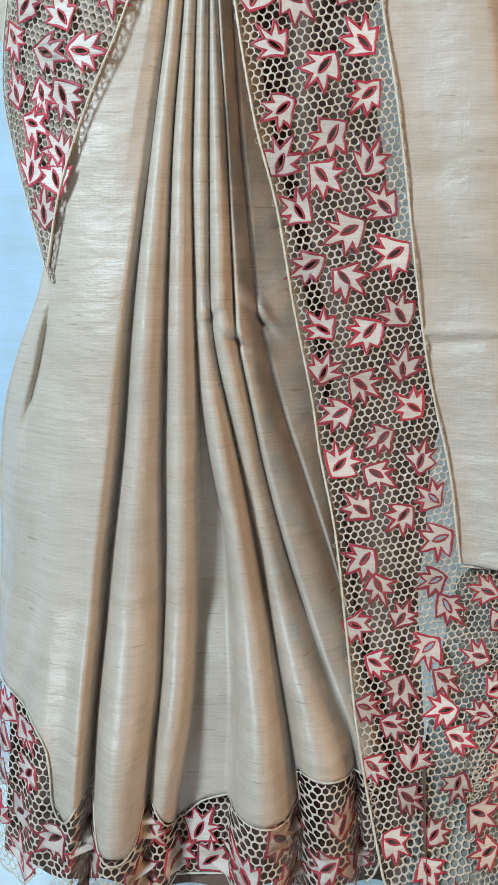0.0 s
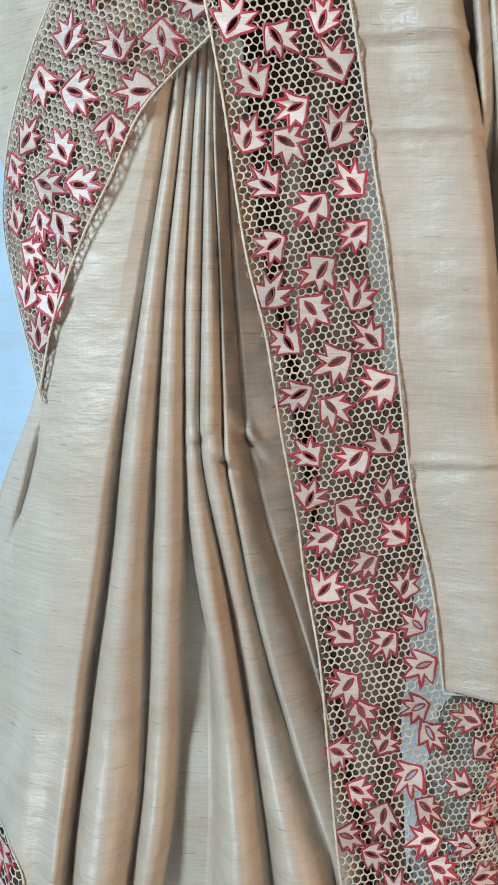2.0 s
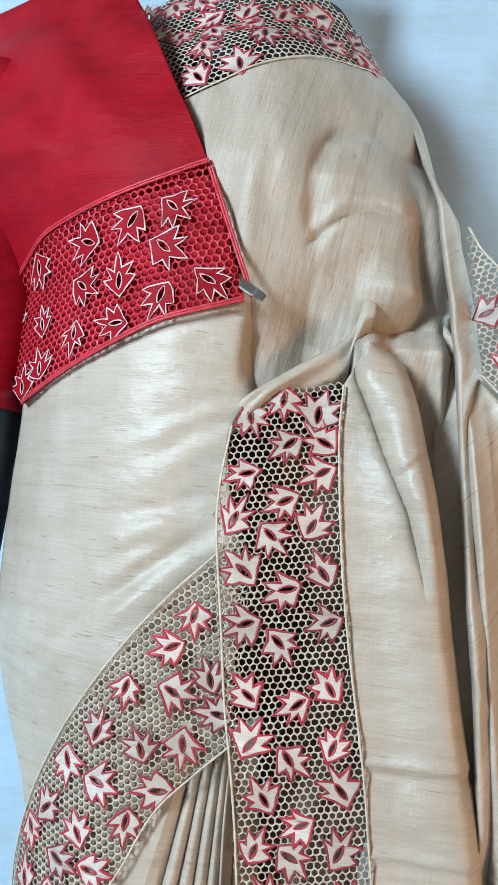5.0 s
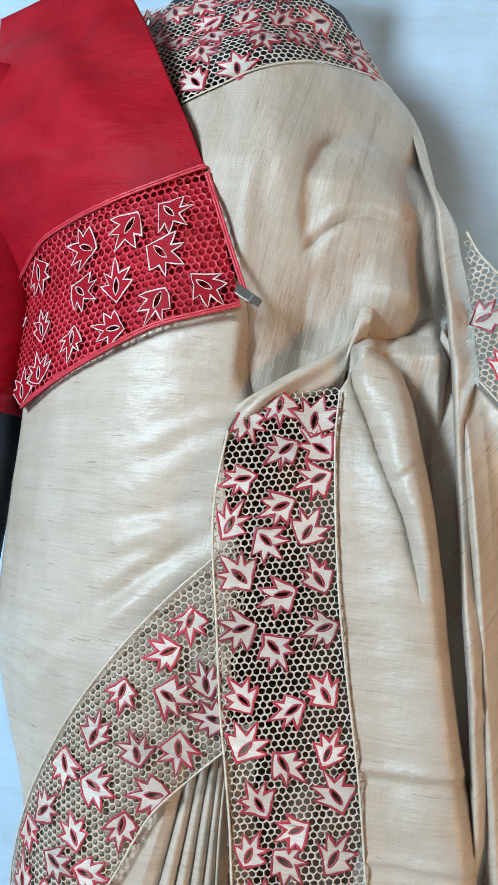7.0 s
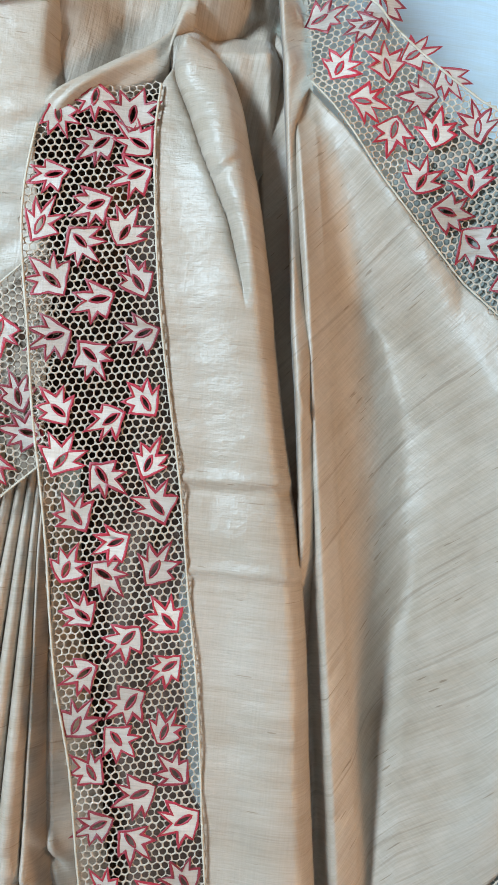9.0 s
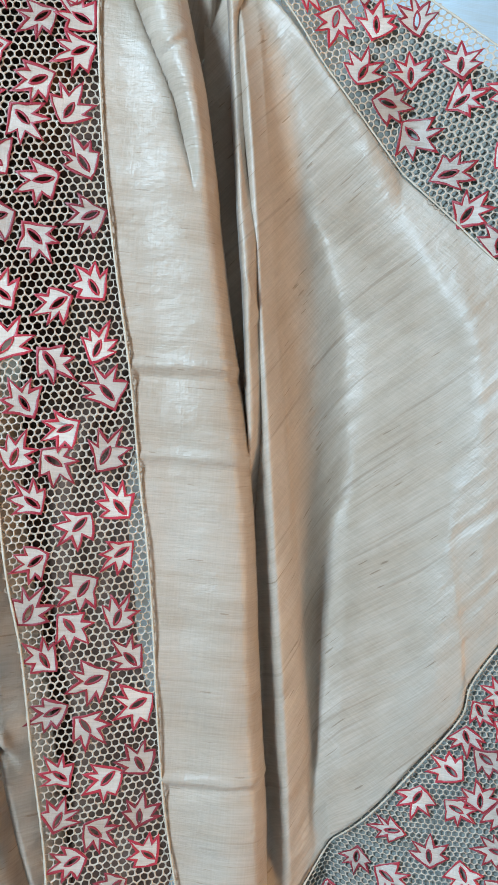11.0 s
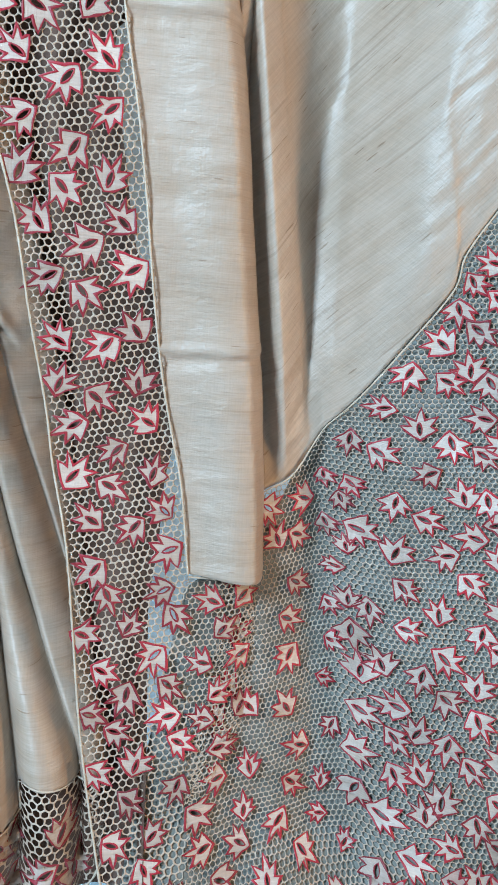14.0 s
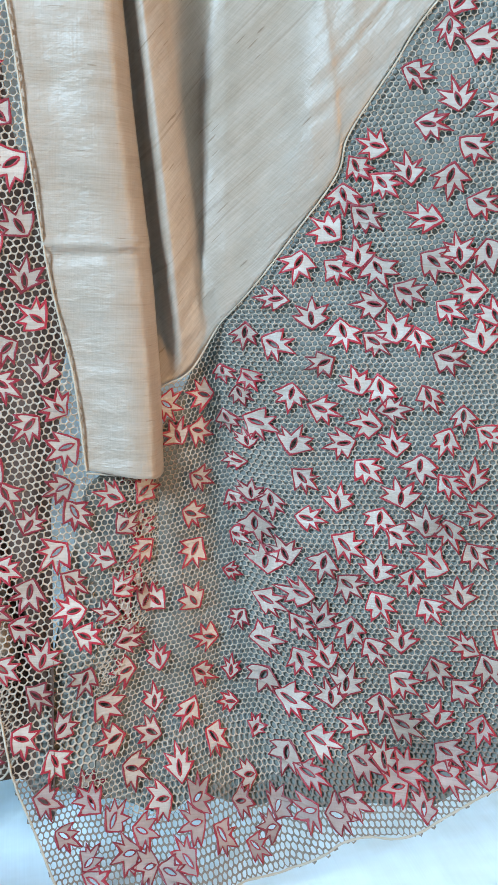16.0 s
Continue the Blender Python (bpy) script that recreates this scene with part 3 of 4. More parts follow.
def rolled(x):
    return np.where(x > -.12, x, -.12 - HIP_R * np.sin(np.clip((-.12 - x) / HIP_R, 0, 1.5)))


hip_edge = np.vstack([spline(HIP_UP, 60), spline(HIP_LO, 40)[::-1], [(-.03, 1.1), (-.03, 1.25)]])
hip_poly = np.array(unroll([tuple(p) for p in hip_edge]))
HIP_LEAVES = places("-.084 1.185 272;-.109 1.154 200;-.062 1.133 112;-.091 1.109 346;-.147 1.103 266;-.170 1.065 79;-.125 1.054 112;-.080 1.053 272;-.053 1.094 172;-.200 1.017 282;"
                    "-.159 1.008 349;-.107 1.008 191;-.217 .974 54;-.181 .959 113;-.129 .969 271;-.234 .938 295;-.193 .921 342;-.155 .920 350;-.236 .896 103;-.178 .877 303;"
                    "-.213 .857 335;-.204 .881 282;-.190 .834 124;-.220 .821 78;-.194 .811 102;-.208 .778 90")
hip_leaves = unroll(HIP_LEAVES)
hip_border = lace("hip_border", hip_poly, lambda x, z: hip_y(rolled(x), z), .0076, 40, hip_leaves, sari, "cream cutwork border with red-outlined leaves, slanting over the hip", seed=31, size=.0445)
for ob in [hip_border] + list(hip_border.children):
    for v in ob.data.vertices:
        v.co.x = float(rolled(v.co.x))
# Close sheet behind the hip net, with shade put into its tan colour.
sheet("hip_lining", HIP_UP, HIP_LO + [(-.205, .712)], lambda x, z: hip_y(x, z) + .007, 50, 90, hip_shade_cloth, sari, lambda u, v, x, z: .012 * np.clip((.05 - np.abs(v - .12)) / .05, 0, 1) * u, label="tan sheet behind the hip border, coloured as silk in shade")
piping("hip_border_top_edge", HIP_UP, hip_y, sari, r=.0011)
piping("hip_border_foot_edge", HIP_LO, hip_y, sari, r=.0011)

# the long border that hangs down the front
BAND_L = [(-.068, 1.393), (-.073, 1.328), (-.070, 1.275), (-.056, 1.193), (-.042, 1.107), (-.030, 1.051), (-.018, .99), (-.006, .915), (.007, .848), (.027, .774), (.044, .681), (.063, .590),
          (.072, .532), (.088, .453), (.099, .359), (.109, .268), (.121, .192), (.134, .125), (.137, .115)]
BAND_R = [(.046, 1.452), (.047, 1.385), (.062, 1.266), (.078, 1.180), (.097, 1.096), (.109, 1.040), (.124, .955), (.140, .874), (.152, .796), (.163, .715), (.176, .636), (.190, .573), (.204, .514),
          (.216, .421)]
BAND_FOOT = [(.216, .421), (.222, .3), (.226, .2), (.225, .115)]
band_poly = np.vstack([spline(BAND_L, 120)[::-1], [(-.02, 1.44)], spline(BAND_R, 90), spline(BAND_FOOT, 20)])
BAND_UP = places("-.047 1.400 293; -.010 1.377 218; -.016 1.422 273; .023 1.423 83; .026 1.390 143; -.052 1.342 203; .027 1.351 208; -.052 1.301 68; -.009 1.317 208; .030 1.302 63; -.010 1.279 318;"
                 "-.043 1.248 133; .041 1.255 123; .003 1.226 208; -.036 1.186 208; .050 1.198 208; .010 1.170 313; -.023 1.122 133; .060 1.138 133; .027 1.111 213; -.009 1.076 68; .075 1.081 68;"
                 ".034 1.056 323; .005 1.021 133; .082 1.040 123; .044 .993 208; .006 .971 73; .092 .980 68; .046 .960 323")
BAND_MID = places(".020 .927 135; .103 .929 135; .066 .900 225; .109 .876 225; .027 .863 215; .075 .838 225; .033 .822 60; .117 .822 70; .074 .802 320; .044 .775 140; .126 .780 140; .092 .750 215;"
                  ".137 .728 215; .055 .718 205; .098 .705 325; .069 .662 135; .114 .653 215; .145 .676 135; .076 .620 75; .155 .623 80; .116 .600 325; .162 .583 140; .086 .572 200; .131 .546 215")
BAND_LOW = places(".095 .527 60;.175 .531 80;.134 .510 330;.184 .491 140;.109 .480 140;.153 .467 220;.190 .444 210;.114 .422 220;.186 .402 201;.134 .395 292;.207 .374 312;"
                  ".158 .370 61;.113 .358 345;.180 .333 219;.133 .320 330;.203 .303 321;.154 .292 250;.123 .277 339;.196 .274 188;.149 .259 339;.217 .245 330;.170 .231 71;"
                  ".131 .218 330;.210 .200 239;.165 .188 320;.190 .160 59;.150 .148 331;.182 .123 303;.216 .100 24")


def band_leaf(x, z):
    return float(np.interp(z, (.2, .5, .8, 1.4), (.034, .0375, .043, .0455)))


lace("front_border", band_poly, band_y, .0077, 12, BAND_UP + BAND_MID + BAND_LOW, sari, "long cream cutwork border with red-outlined leaves hanging down the front", seed=41, size=band_leaf, line=.95)
piping("front_border_edge", BAND_L, band_y, sari, r=.0013)
piping("front_border_heading", BAND_R, band_y, sari, r=.0012)


# the plain end of the sari beside it
A_RIGHT = [(.072, 1.506), (.107, 1.490), (.127, 1.452), (.141, 1.401), (.158, 1.338), (.174, 1.27), (.19, 1.189), (.208, 1.106), (.229, 1.018), (.249, .906), (.264, .79), (.279, .686), (.29, .6), (.299, .504), (.302, .413)]


def panel_y(x, z):
    return band_y(x, z) + .002


def panel_folds(u, v, x, z):
    y = .030 * np.clip((u - .78) / .22, 0, 1) ** 2.2 - (.004 + .008 * np.clip((.85 - z) / .3, 0, 1)) * np.sin(np.clip(u, 0, 1) * math.pi) ** 1.5 - .012 * ease((u - .2) / .6)
    for zc, amp in ((1.068, .0052), (.978, .0042), (.655, .0062)):
        d = z - zc - .05 * (x - .18)
        y = y - amp * np.exp(-(d / .0045) ** 2) + .6 * amp * np.exp(-((d + .012) / .008) ** 2)
    y = y + .0030 * wob(x * .4, z, 60, 17) + .0010 * wob(x * .15, z, 160, 18)
    # a flap folded over beside the tuck
    xf = np.interp(z, (1.24, 1.262, 1.319, 1.354, 1.381, 1.427, 1.46, 1.5), (.150, .145, .126, .108, .095, .076, .06, .05))
    xr = np.interp(z, (1.2, 1.27, 1.338, 1.401, 1.452, 1.49, 1.51), (.188, .174, .158, .141, .127, .107, .08))
    top = np.clip((z - 1.235) / .05, 0, 1)
    f = np.clip((x - xf) / np.maximum(xr - xf, .004), 0, 1)
    y = y + top * (.011 * np.exp(-np.abs(x - xf) / .0035) - .015 * np.sin(f ** .8 * math.pi) ** .8)
    d = (z - 1.362) - 1.05 * (x - .108)
    return y + top * np.where((x > xf) & (x < xr), .004 * np.exp(-((d + .006) / .005) ** 2) - .004 * np.exp(-(d / .004) ** 2), 0)


sheet("front_panel", BAND_R, A_RIGHT, panel_y, 80, 260, silk_end, sari, panel_folds, label="beige silk panel with sharp ironed creases")


def end_y(x, z):
    return band_y(x, z) + .0015 + .05 * np.clip((x - .25) / .07, 0, 1) ** 2


end_poly = np.array([(.216, .415), (.26, .413), (.302, .41), (.306, .33), (.296, .29), (.280, .256), (.262, .232), (.235, .19), (.228, .18), (.226, .2), (.222, .3)])
END_LEAVES = places(".282 .400 53;.240 .394 161;.260 .365 36;.275 .331 211;.232 .329 161;.256 .298 37;.284 .281 50;.235 .270 170;.262 .240 10")
lace("panel_foot_border", end_poly, end_y, .0066, 5, END_LEAVES, sari, "cream cutwork below the silk panel", seed=52, size=.034, line=.8)
piping("panel_foot_heading", [(.216, .418), (.26, .415), (.302, .413)], end_y, sari, r=.0011, gap=.003)

# the rest of the loose end, fanning out to the side
FAN_TOP = [(.135, 1.60), (.160, 1.55), (.197, 1.484), (.237, 1.438), (.289, 1.377), (.354, 1.305), (.408, 1.253), (.52, 1.15), (.66, 1.05)]
FAN_FOOT = [(.255, .495), (.282, .498), (.303, .508), (.336, .524), (.368, .575), (.429, .674), (.466, .738), (.474, .777), (.508, .841), (.541, .902), (.64, 1.03)]


def valley(x, z):
    """The fold that runs down the wide border from the crease above it."""
    d = x - np.interp(z, (0, .35, .45, .52, .58, .67), (.42, .39, .378, .37, .366, .35))
    return .034 * np.clip((.67 - z) * 7, 0, 1) * (.45 + .55 * np.clip(z * 3, 0, 1)) * np.where(d < 0, np.clip(1 + d / .085, 0, 1) ** 1.2, np.exp(-(np.maximum(d, 0) / .028) ** 1.5))


def fan_y(x, z):
    return front(x, z) + valley(x, z) + .012 - .55 * np.maximum(0, x - .37) + .02 * np.clip((z - 1.3) / .2, 0, 1) * np.clip((.37 - x) / .1, 0, 1) + .06 * np.clip((z - 1.42) / .15, 0, 1) * np.clip((.26 - x) / .07, 0, 1)


def fan_folds(u, v, x, z):
    # v runs from the shoulder side outward, u from top to foot
    k = np.clip(u * 5, 0, 1) * np.clip((1 - u) * 9, 0, 1) ** .8
    # the cloth slopes back from the crease to a soft valley and comes forward again beyond it
    low = np.interp(u, (0, .1, .3, .55, .75, .95), (.25, .31, .40, .38, .26, .185))
    rise = .066 * np.clip((low - .175) / .10, 0, 1)
    y = rise * (1 - (1 - np.clip((v - .175) / np.maximum(low - .175, .01), 0, 1)) ** 1.8) - (rise + .012) * ease((v - low + .03) / .26) + .012 * ease((v - low - .2) / .40)
    # a narrow strip turned away on the near side of the crease, and the dark slot beside it
    y = y - .022 * np.clip((.175 - v) / .065, 0, 1) + .040 * ease((.112 - v) / .025) + .018 * np.clip((.45 - v) / .25, 0, 1)
    y = y + .003 * np.exp(-((v - .175) / .006) ** 2) * np.clip((u - .25) * 4, 0, 1)
    for vc, amp, wd in ((.50, .0016, .02), (.60, .0025, .025), (.72, .003, .03), (.85, .003, .03)):
        y = y - amp * np.exp(-((v - vc - .012 * np.sin(5 * u + vc * 20)) / wd) ** 2) * (1 - .6 * u)
    for zc, amp in ((.76, .0008), (.80, .0014), (.87, .0017), (.93, .0008), (1.0, .0017), (1.07, .001), (1.12, .0018), (1.2, .001)):
        q = (z - zc) - 1.1 * (x - .40) - .012 * np.sin(24 * x + zc * 40)
        y = y + .7 * amp * (np.exp(-((q + .011) / .008) ** 2) - np.exp(-(q / .0055) ** 2)) * np.clip((v - .2) * 8, 0, 1)
    return y * k + .003 * wob(x + .6 * z, z * .4, 34, 27) * np.clip((v - .3) * 5, 0, 1) + .0010 * wob(x, z, 75, 28)


sheet("fanned_end", FAN_TOP, FAN_FOOT, fan_y, 150, 200, silk_bias, sari, fan_folds, label="beige silk end fanned out in soft slanting folds")


def fan_lace_y(x, z):
    y = fan_y(x, z) - .015 * np.clip((.28 - x) / .06, 0, 1) + .0055 * wob(x, z * .6, 30, 33)
    return y - .6 * np.maximum(0, .14 - z) * np.clip((x - .2) / .12, 0, 1) - .2 * np.maximum(0, .09 - z)


HEM = [(.193, .003), (.24, .008), (.297, .017), (.358, .026), (.383, .029), (.418, .035), (.45, .051), (.469, .063), (.495, .071), (.521, .073), (.548, .082), (.585, .103), (.626, .125), (.72, .165)]
SIDE_EDGE = [(.137, .115), (.142, .099), (.158, .067), (.173, .034), (.188, .006), (.193, .003)]
fan_lace_poly = np.vstack([spline(FAN_FOOT, 60), [(.70, .98), (.72, .7)], spline(HEM, 60)[::-1], spline(SIDE_EDGE, 20)[::-1], [(.225, .115), (.22, .2), (.25, .35)]])
# places and turns of the leaves on the wide border
WIDE_A = places(".555 .876 275;.587 .866 350;.532 .837 340;.566 .819 105;.599 .806 204;.549 .790 351;.497 .770 162;.587 .769 330;.530 .748 103;.487 .745 313;"
                ".567 .737 265;.512 .730 322;.599 .716 341;.475 .715 278;.547 .700 172;.498 .697 321;.460 .685 143;.580 .671 104;.608 .666 284;.491 .662 106;"
                ".564 .655 331;.436 .643 258;.513 .643 295;.476 .641 323;.593 .631 185;.542 .623 332;.618 .612 105;.506 .609 186;.413 .608 177;.580 .608 331")
WIDE_B = places(".452 .595 96;.530 .588 105;.608 .586 105;.554 .574 283;.485 .574 284;.517 .568 323;.391 .563 269;.585 .558 343;.422 .556 333;.463 .541 210;"
                ".498 .527 113;.523 .518 282;.375 .517 290;.568 .515 300;.399 .515 309;.437 .502 265;.537 .500 9;.599 .496 272;.391 .495 290;.346 .494 177;"
                ".470 .492 345;.310 .485 341;.625 .482 332;.509 .482 177;.583 .470 254;.410 .467 335;.536 .466 103;.380 .463 290;.485 .457 199;.442 .457 75")
WIDE_C = places(".316 .455 124;.348 .453 339;.397 .449 101;.609 .440 92;.561 .439 272;.514 .431 323;.590 .426 321;.386 .419 194;.453 .413 324;.543 .412 102;"
                ".348 .400 330;.613 .399 187;.485 .399 83;.403 .391 87;.567 .386 91;.421 .380 281;.523 .378 254;.590 .374 289;.388 .373 301;.458 .373 360;"
                ".544 .365 335;.339 .362 337;.616 .355 310;.408 .348 281;.495 .347 329;.571 .345 154;.393 .333 333;.432 .333 110;.522 .330 82;.469 .322 255")
WIDE_D = places(".335 .321 227;.553 .319 261;.416 .319 96;.598 .316 99;.496 .305 313;.385 .294 342;.573 .293 310;.443 .290 173;.525 .289 301;.333 .274 123;"
                ".468 .271 74;.422 .270 343;.602 .262 154;.544 .261 91;.494 .257 262;.449 .253 313;.389 .243 228;.519 .240 301;.627 .239 299;.468 .231 110;"
                ".577 .230 289;.418 .228 10;.349 .228 171;.293 .216 101;.449 .215 302;.604 .213 323;.547 .210 325;.492 .208 73;.253 .205 180;.380 .192 79")
WIDE_E = places(".474 .191 100;.347 .189 335;.578 .186 81;.412 .183 250;.524 .183 271;.616 .176 260;.238 .172 325;.441 .172 346;.289 .171 91;.549 .167 332;"
                ".496 .162 157;.374 .155 176;.326 .150 239;.588 .147 324;.280 .139 163;.238 .139 186;.467 .138 349;.525 .137 79;.405 .134 56;.616 .132 100;"
                ".549 .129 24;.505 .127 341;.358 .124 324;.585 .121 341;.428 .115 245;.311 .113 98;.529 .111 197;.265 .109 331;.452 .108 347;.554 .097 88")
WIDE_F = places(".385 .096 176;.488 .094 342;.172 .091 346;.332 .089 36;.287 .084 195;.416 .080 67;.515 .079 74;.440 .078 210;.379 .077 349;.241 .077 47;"
                ".473 .076 4;.319 .069 197;.271 .063 344;.191 .061 333;.400 .061 182;.353 .057 321;.308 .049 129;.248 .048 193;.427 .048 77;.214 .046 53;"
                ".387 .041 341;.268 .039 184;.338 .034 60;.296 .029 347;.219 .027 340;.244 .016 48")
WIDE_LEAVES = WIDE_A + WIDE_B + WIDE_C + WIDE_D + WIDE_E + WIDE_F
rnd = np.random.RandomState(61)
WIDE_LEAVES = [p for p in WIDE_LEAVES if inside(fan_lace_poly, [p[0]], [p[1] - .011])[0]]
WIDE_LEAVES = [(x, z if inside(fan_lace_poly, [x], [z - .019])[0] else z + .007, a) for x, z, a in WIDE_LEAVES]
WIDE_LEAVES += [p for p in scatter(fan_lace_poly, .030, rnd, (80, 140, 215, 320), taken=[p[:2] for p in WIDE_LEAVES]) if p[0] > .635 or p[1] > .88 or p[0] < .29]


def wide_leaf(x, z):
    # those on the turned side of the fold are seen narrow
    return .024 if .372 < x < .408 and z < .53 else float(np.interp(z, (.03, .16), (.029, .0342)))


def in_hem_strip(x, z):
    """The coarser strip along the hem, with shade put into its colours."""
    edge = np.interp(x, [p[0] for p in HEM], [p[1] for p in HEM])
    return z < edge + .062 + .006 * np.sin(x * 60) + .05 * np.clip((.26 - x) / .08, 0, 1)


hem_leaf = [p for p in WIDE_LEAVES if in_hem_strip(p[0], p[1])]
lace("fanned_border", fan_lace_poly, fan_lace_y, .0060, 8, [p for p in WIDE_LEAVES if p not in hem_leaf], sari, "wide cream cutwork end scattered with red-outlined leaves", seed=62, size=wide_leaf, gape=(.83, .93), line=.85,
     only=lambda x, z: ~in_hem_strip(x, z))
lace("fanned_border_foot", fan_lace_poly, fan_lace_y, .0058, 8, hem_leaf, sari, "cutwork strip along the hem, shade put into its brownish thread and dusky leaves", seed=63, size=wide_leaf, gape=(.72, .84), line=.85,
     only=in_hem_strip, net=shaded_hem_thread, mats=[shaded_leaf_cloth, red_thread])
sheet("border_backing", [(.215, .40), (.30, .46), (.368, .575), (.429, .674), (.466, .738), (.474, .777), (.508, .841), (.541, .902), (.64, 1.03)],
      [(.155, .10), (.24, .085), (.29, .07), (.33, .085), (.38, .07), (.42, .075), (.45, .08), (.504, .092), (.557, .095), (.6, .12), (.627, .135), (.72, .175)], lambda x, z: fan_lace_y(x, z) + .008, 120, 140, backing_cloth, sari,
      lambda u, v, x, z: .002 * np.sin(v * 25 + 3 * u), label="dull grey-green layer behind the wide border")
piping("fanned_border_heading", FAN_FOOT, fan_lace_y, sari, r=.0010, lift=.006)
piping("fanned_border_edge", HEM, fan_lace_y, sari, r=.0013, lift=.001)
piping("fanned_border_side_edge", SIDE_EDGE, fan_lace_y, sari, r=.0013, lift=.001)
FAN_OUT = [(.176, 1.665), (.21, 1.615), (.264, 1.561), (.334, 1.502), (.386, 1.463), (.5, 1.38), (.68, 1.28)]
up_poly = np.vstack([[(.186, 1.60)], spline(FAN_TOP[2:], 50), spline(FAN_OUT, 50)[::-1]])
SIDE_LEAVES = places(".243 1.545 200;.265 1.562 288;.227 1.505 65;.272 1.512 100;.305 1.524 24;.257 1.464 354;.307 1.478 183;.339 1.493 301;.285 1.433 264;.328 1.445 84;"
                     ".367 1.454 100;.319 1.394 75;.366 1.396 100;.352 1.358 350;.379 1.326 317")
rnd = np.random.RandomState(71)
SIDE_LEAVES += [p for p in scatter(up_poly, .037, rnd, (70, 40, 150, 80), margin=.017, taken=[p[:2] for p in SIDE_LEAVES]) if p[0] > .40 or p[0] < .22]
lace("shoulder_side_border", up_poly, fan_lace_y, .0076, -40, SIDE_LEAVES, sari, "cream cutwork edge falling from the shoulder", seed=72, size=.042)
sheet("side_border_backing", FAN_TOP[4:], [(.32, 1.47), (.40, 1.43), (.5, 1.36), (.68, 1.26)], lambda x, z: fan_lace_y(x, z) + .008, 40, 60, backing_cloth, sari, label="dull grey-green layer behind the side border")
piping("side_border_heading", FAN_TOP[2:], fan_lace_y, sari, r=.0011)
piping("side_border_edge", FAN_OUT, fan_lace_y, sari, r=.0014, rows=1)

sheet("inner_fall", [(.09, 1.66), (.12, 1.4), (.16, 1.0)], [(.175, 1.66), (.22, 1.4), (.27, 1.0)], lambda x, z: .92 + 0 * x, 40, 40, silk, sari,
      lambda u, v, x, z: .012 * np.sin(u * 18 + v), label="shaded inner fall of beige silk")

# the drape over the shoulder


def soft_rise(t, w):
    """Nought below zero and t above it, rounded over a width w."""
    return w * np.logaddexp(0, np.asarray(t, float) / w)


def drape_y(x, z):
    y = .742 + .62 * soft_rise(x + .05, .014) - .06 * soft_rise(x - .03, .02) + .45 * soft_rise(-.05 - x, .014) + .055 * np.clip((z - 1.69) / .15, 0, 1.5) ** 1.3 + .9 * np.maximum(0, z - 1.84) ** 1.3
    y = y + .26 * np.maximum(0, x + .10) * np.clip((z - 1.68) / .08, 0, 1)
    y = y + .05 * np.clip((1.66 - z) / .16, 0, 1) * np.clip((.07 - x) / .07, 0, 1)
    # a soft hollow under the shoulder with a swelling beside it
    line_x = np.interp(z, (1.60, 1.64, 1.68, 1.73, 1.77), (-.004, -.012, -.016, -.004, .02))
    q = x - line_x
    here = np.clip((z - 1.585) / .04, 0, 1) * np.clip((1.80 - z) / .06, 0, 1)
    y = y + here * (.013 * np.exp(-(q / .016) ** 2) - .013 * np.exp(-((q - .045) / .028) ** 2))
    q = z - np.interp(x, (-.01, .03, .06, .10), (1.612, 1.648, 1.661, 1.664))
    y = y + .006 * (np.exp(-((q + .007) / .006) ** 2) - .6 * np.exp(-((q - .006) / .008) ** 2)) * np.clip((x + .02) / .02, 0, 1) * np.clip((.11 - x) / .03, 0, 1)
    y = y - .020 * np.exp(-((x - .10) / .035) ** 2 - ((z - 1.578) / .032) ** 2) - .008 * np.exp(-((x + .078) / .014) ** 2 - ((z - 1.62) / .10) ** 2)
    y = y + .01 * np.exp(-((x - .01) / .04) ** 2 - ((z - 1.50) / .05) ** 2)
    y = y - .012 * np.exp(-((z - 1.565) / .018) ** 2) * np.clip((x - .05) / .04, 0, 1) + .018 * np.clip((1.555 - z) / .03, 0, 1) ** 2 * np.clip((x - .055) / .02, 0, 1)
    edge = np.interp(z, (1.45, 1.56, 1.655, 1.715, 1.77, 1.832, 1.885, 1.96), (.175, .194, .184, .166, .147, .128, .104, .05))
    y = y + 6 * np.maximum(0, x - edge + .07) ** 2 + .014 * np.exp(-((x - edge + .06) / .012) ** 2) * np.clip((1.78 - z) * 5, 0, 1)
    return y + .004 * wob(x, z * .5, 40, 37) + .0025 * np.sin((x + .35 * (z - 1.7)) * 70 + 1) * np.clip((1.86 - z) * 6, 0, 1) * np.clip((z - 1.5) * 8, 0, 1)


sheet("shoulder_drape", [(-.169, 1.766), (-.153, 1.732), (-.124, 1.671), (-.098, 1.611), (-.064, 1.531), (-.071, 1.47), (-.078, 1.402)],
      [(.083, 1.905), (.104, 1.885), (.128, 1.832), (.147, 1.77), (.162, 1.715), (.176, 1.655), (.186, 1.57), (.178, 1.525)], drape_y, 110, 150, silk_warp, sari, label="beige silk drawn up over the shoulder")
SH_FOOT = [(-.169, 1.769), (-.119, 1.795), (-.058, 1.825), (.003, 1.862), (.083, 1.905)]
sh_poly = np.vstack([SH_FOOT, [(.07, 1.925), (.04, 1.965), (-.06, 2.0), (-.29, 1.99), (-.235, 1.88)]])
rnd = np.random.RandomState(81)
lace("shoulder_border", sh_poly, drape_y, .0084, 20, scatter(sh_poly, .040, rnd, (60, 300, 120, 200)), sari, "cream cutwork border lying over the shoulder", seed=82, size=.046)
piping("shoulder_border_heading", SH_FOOT, drape_y, sari, r=.0011)


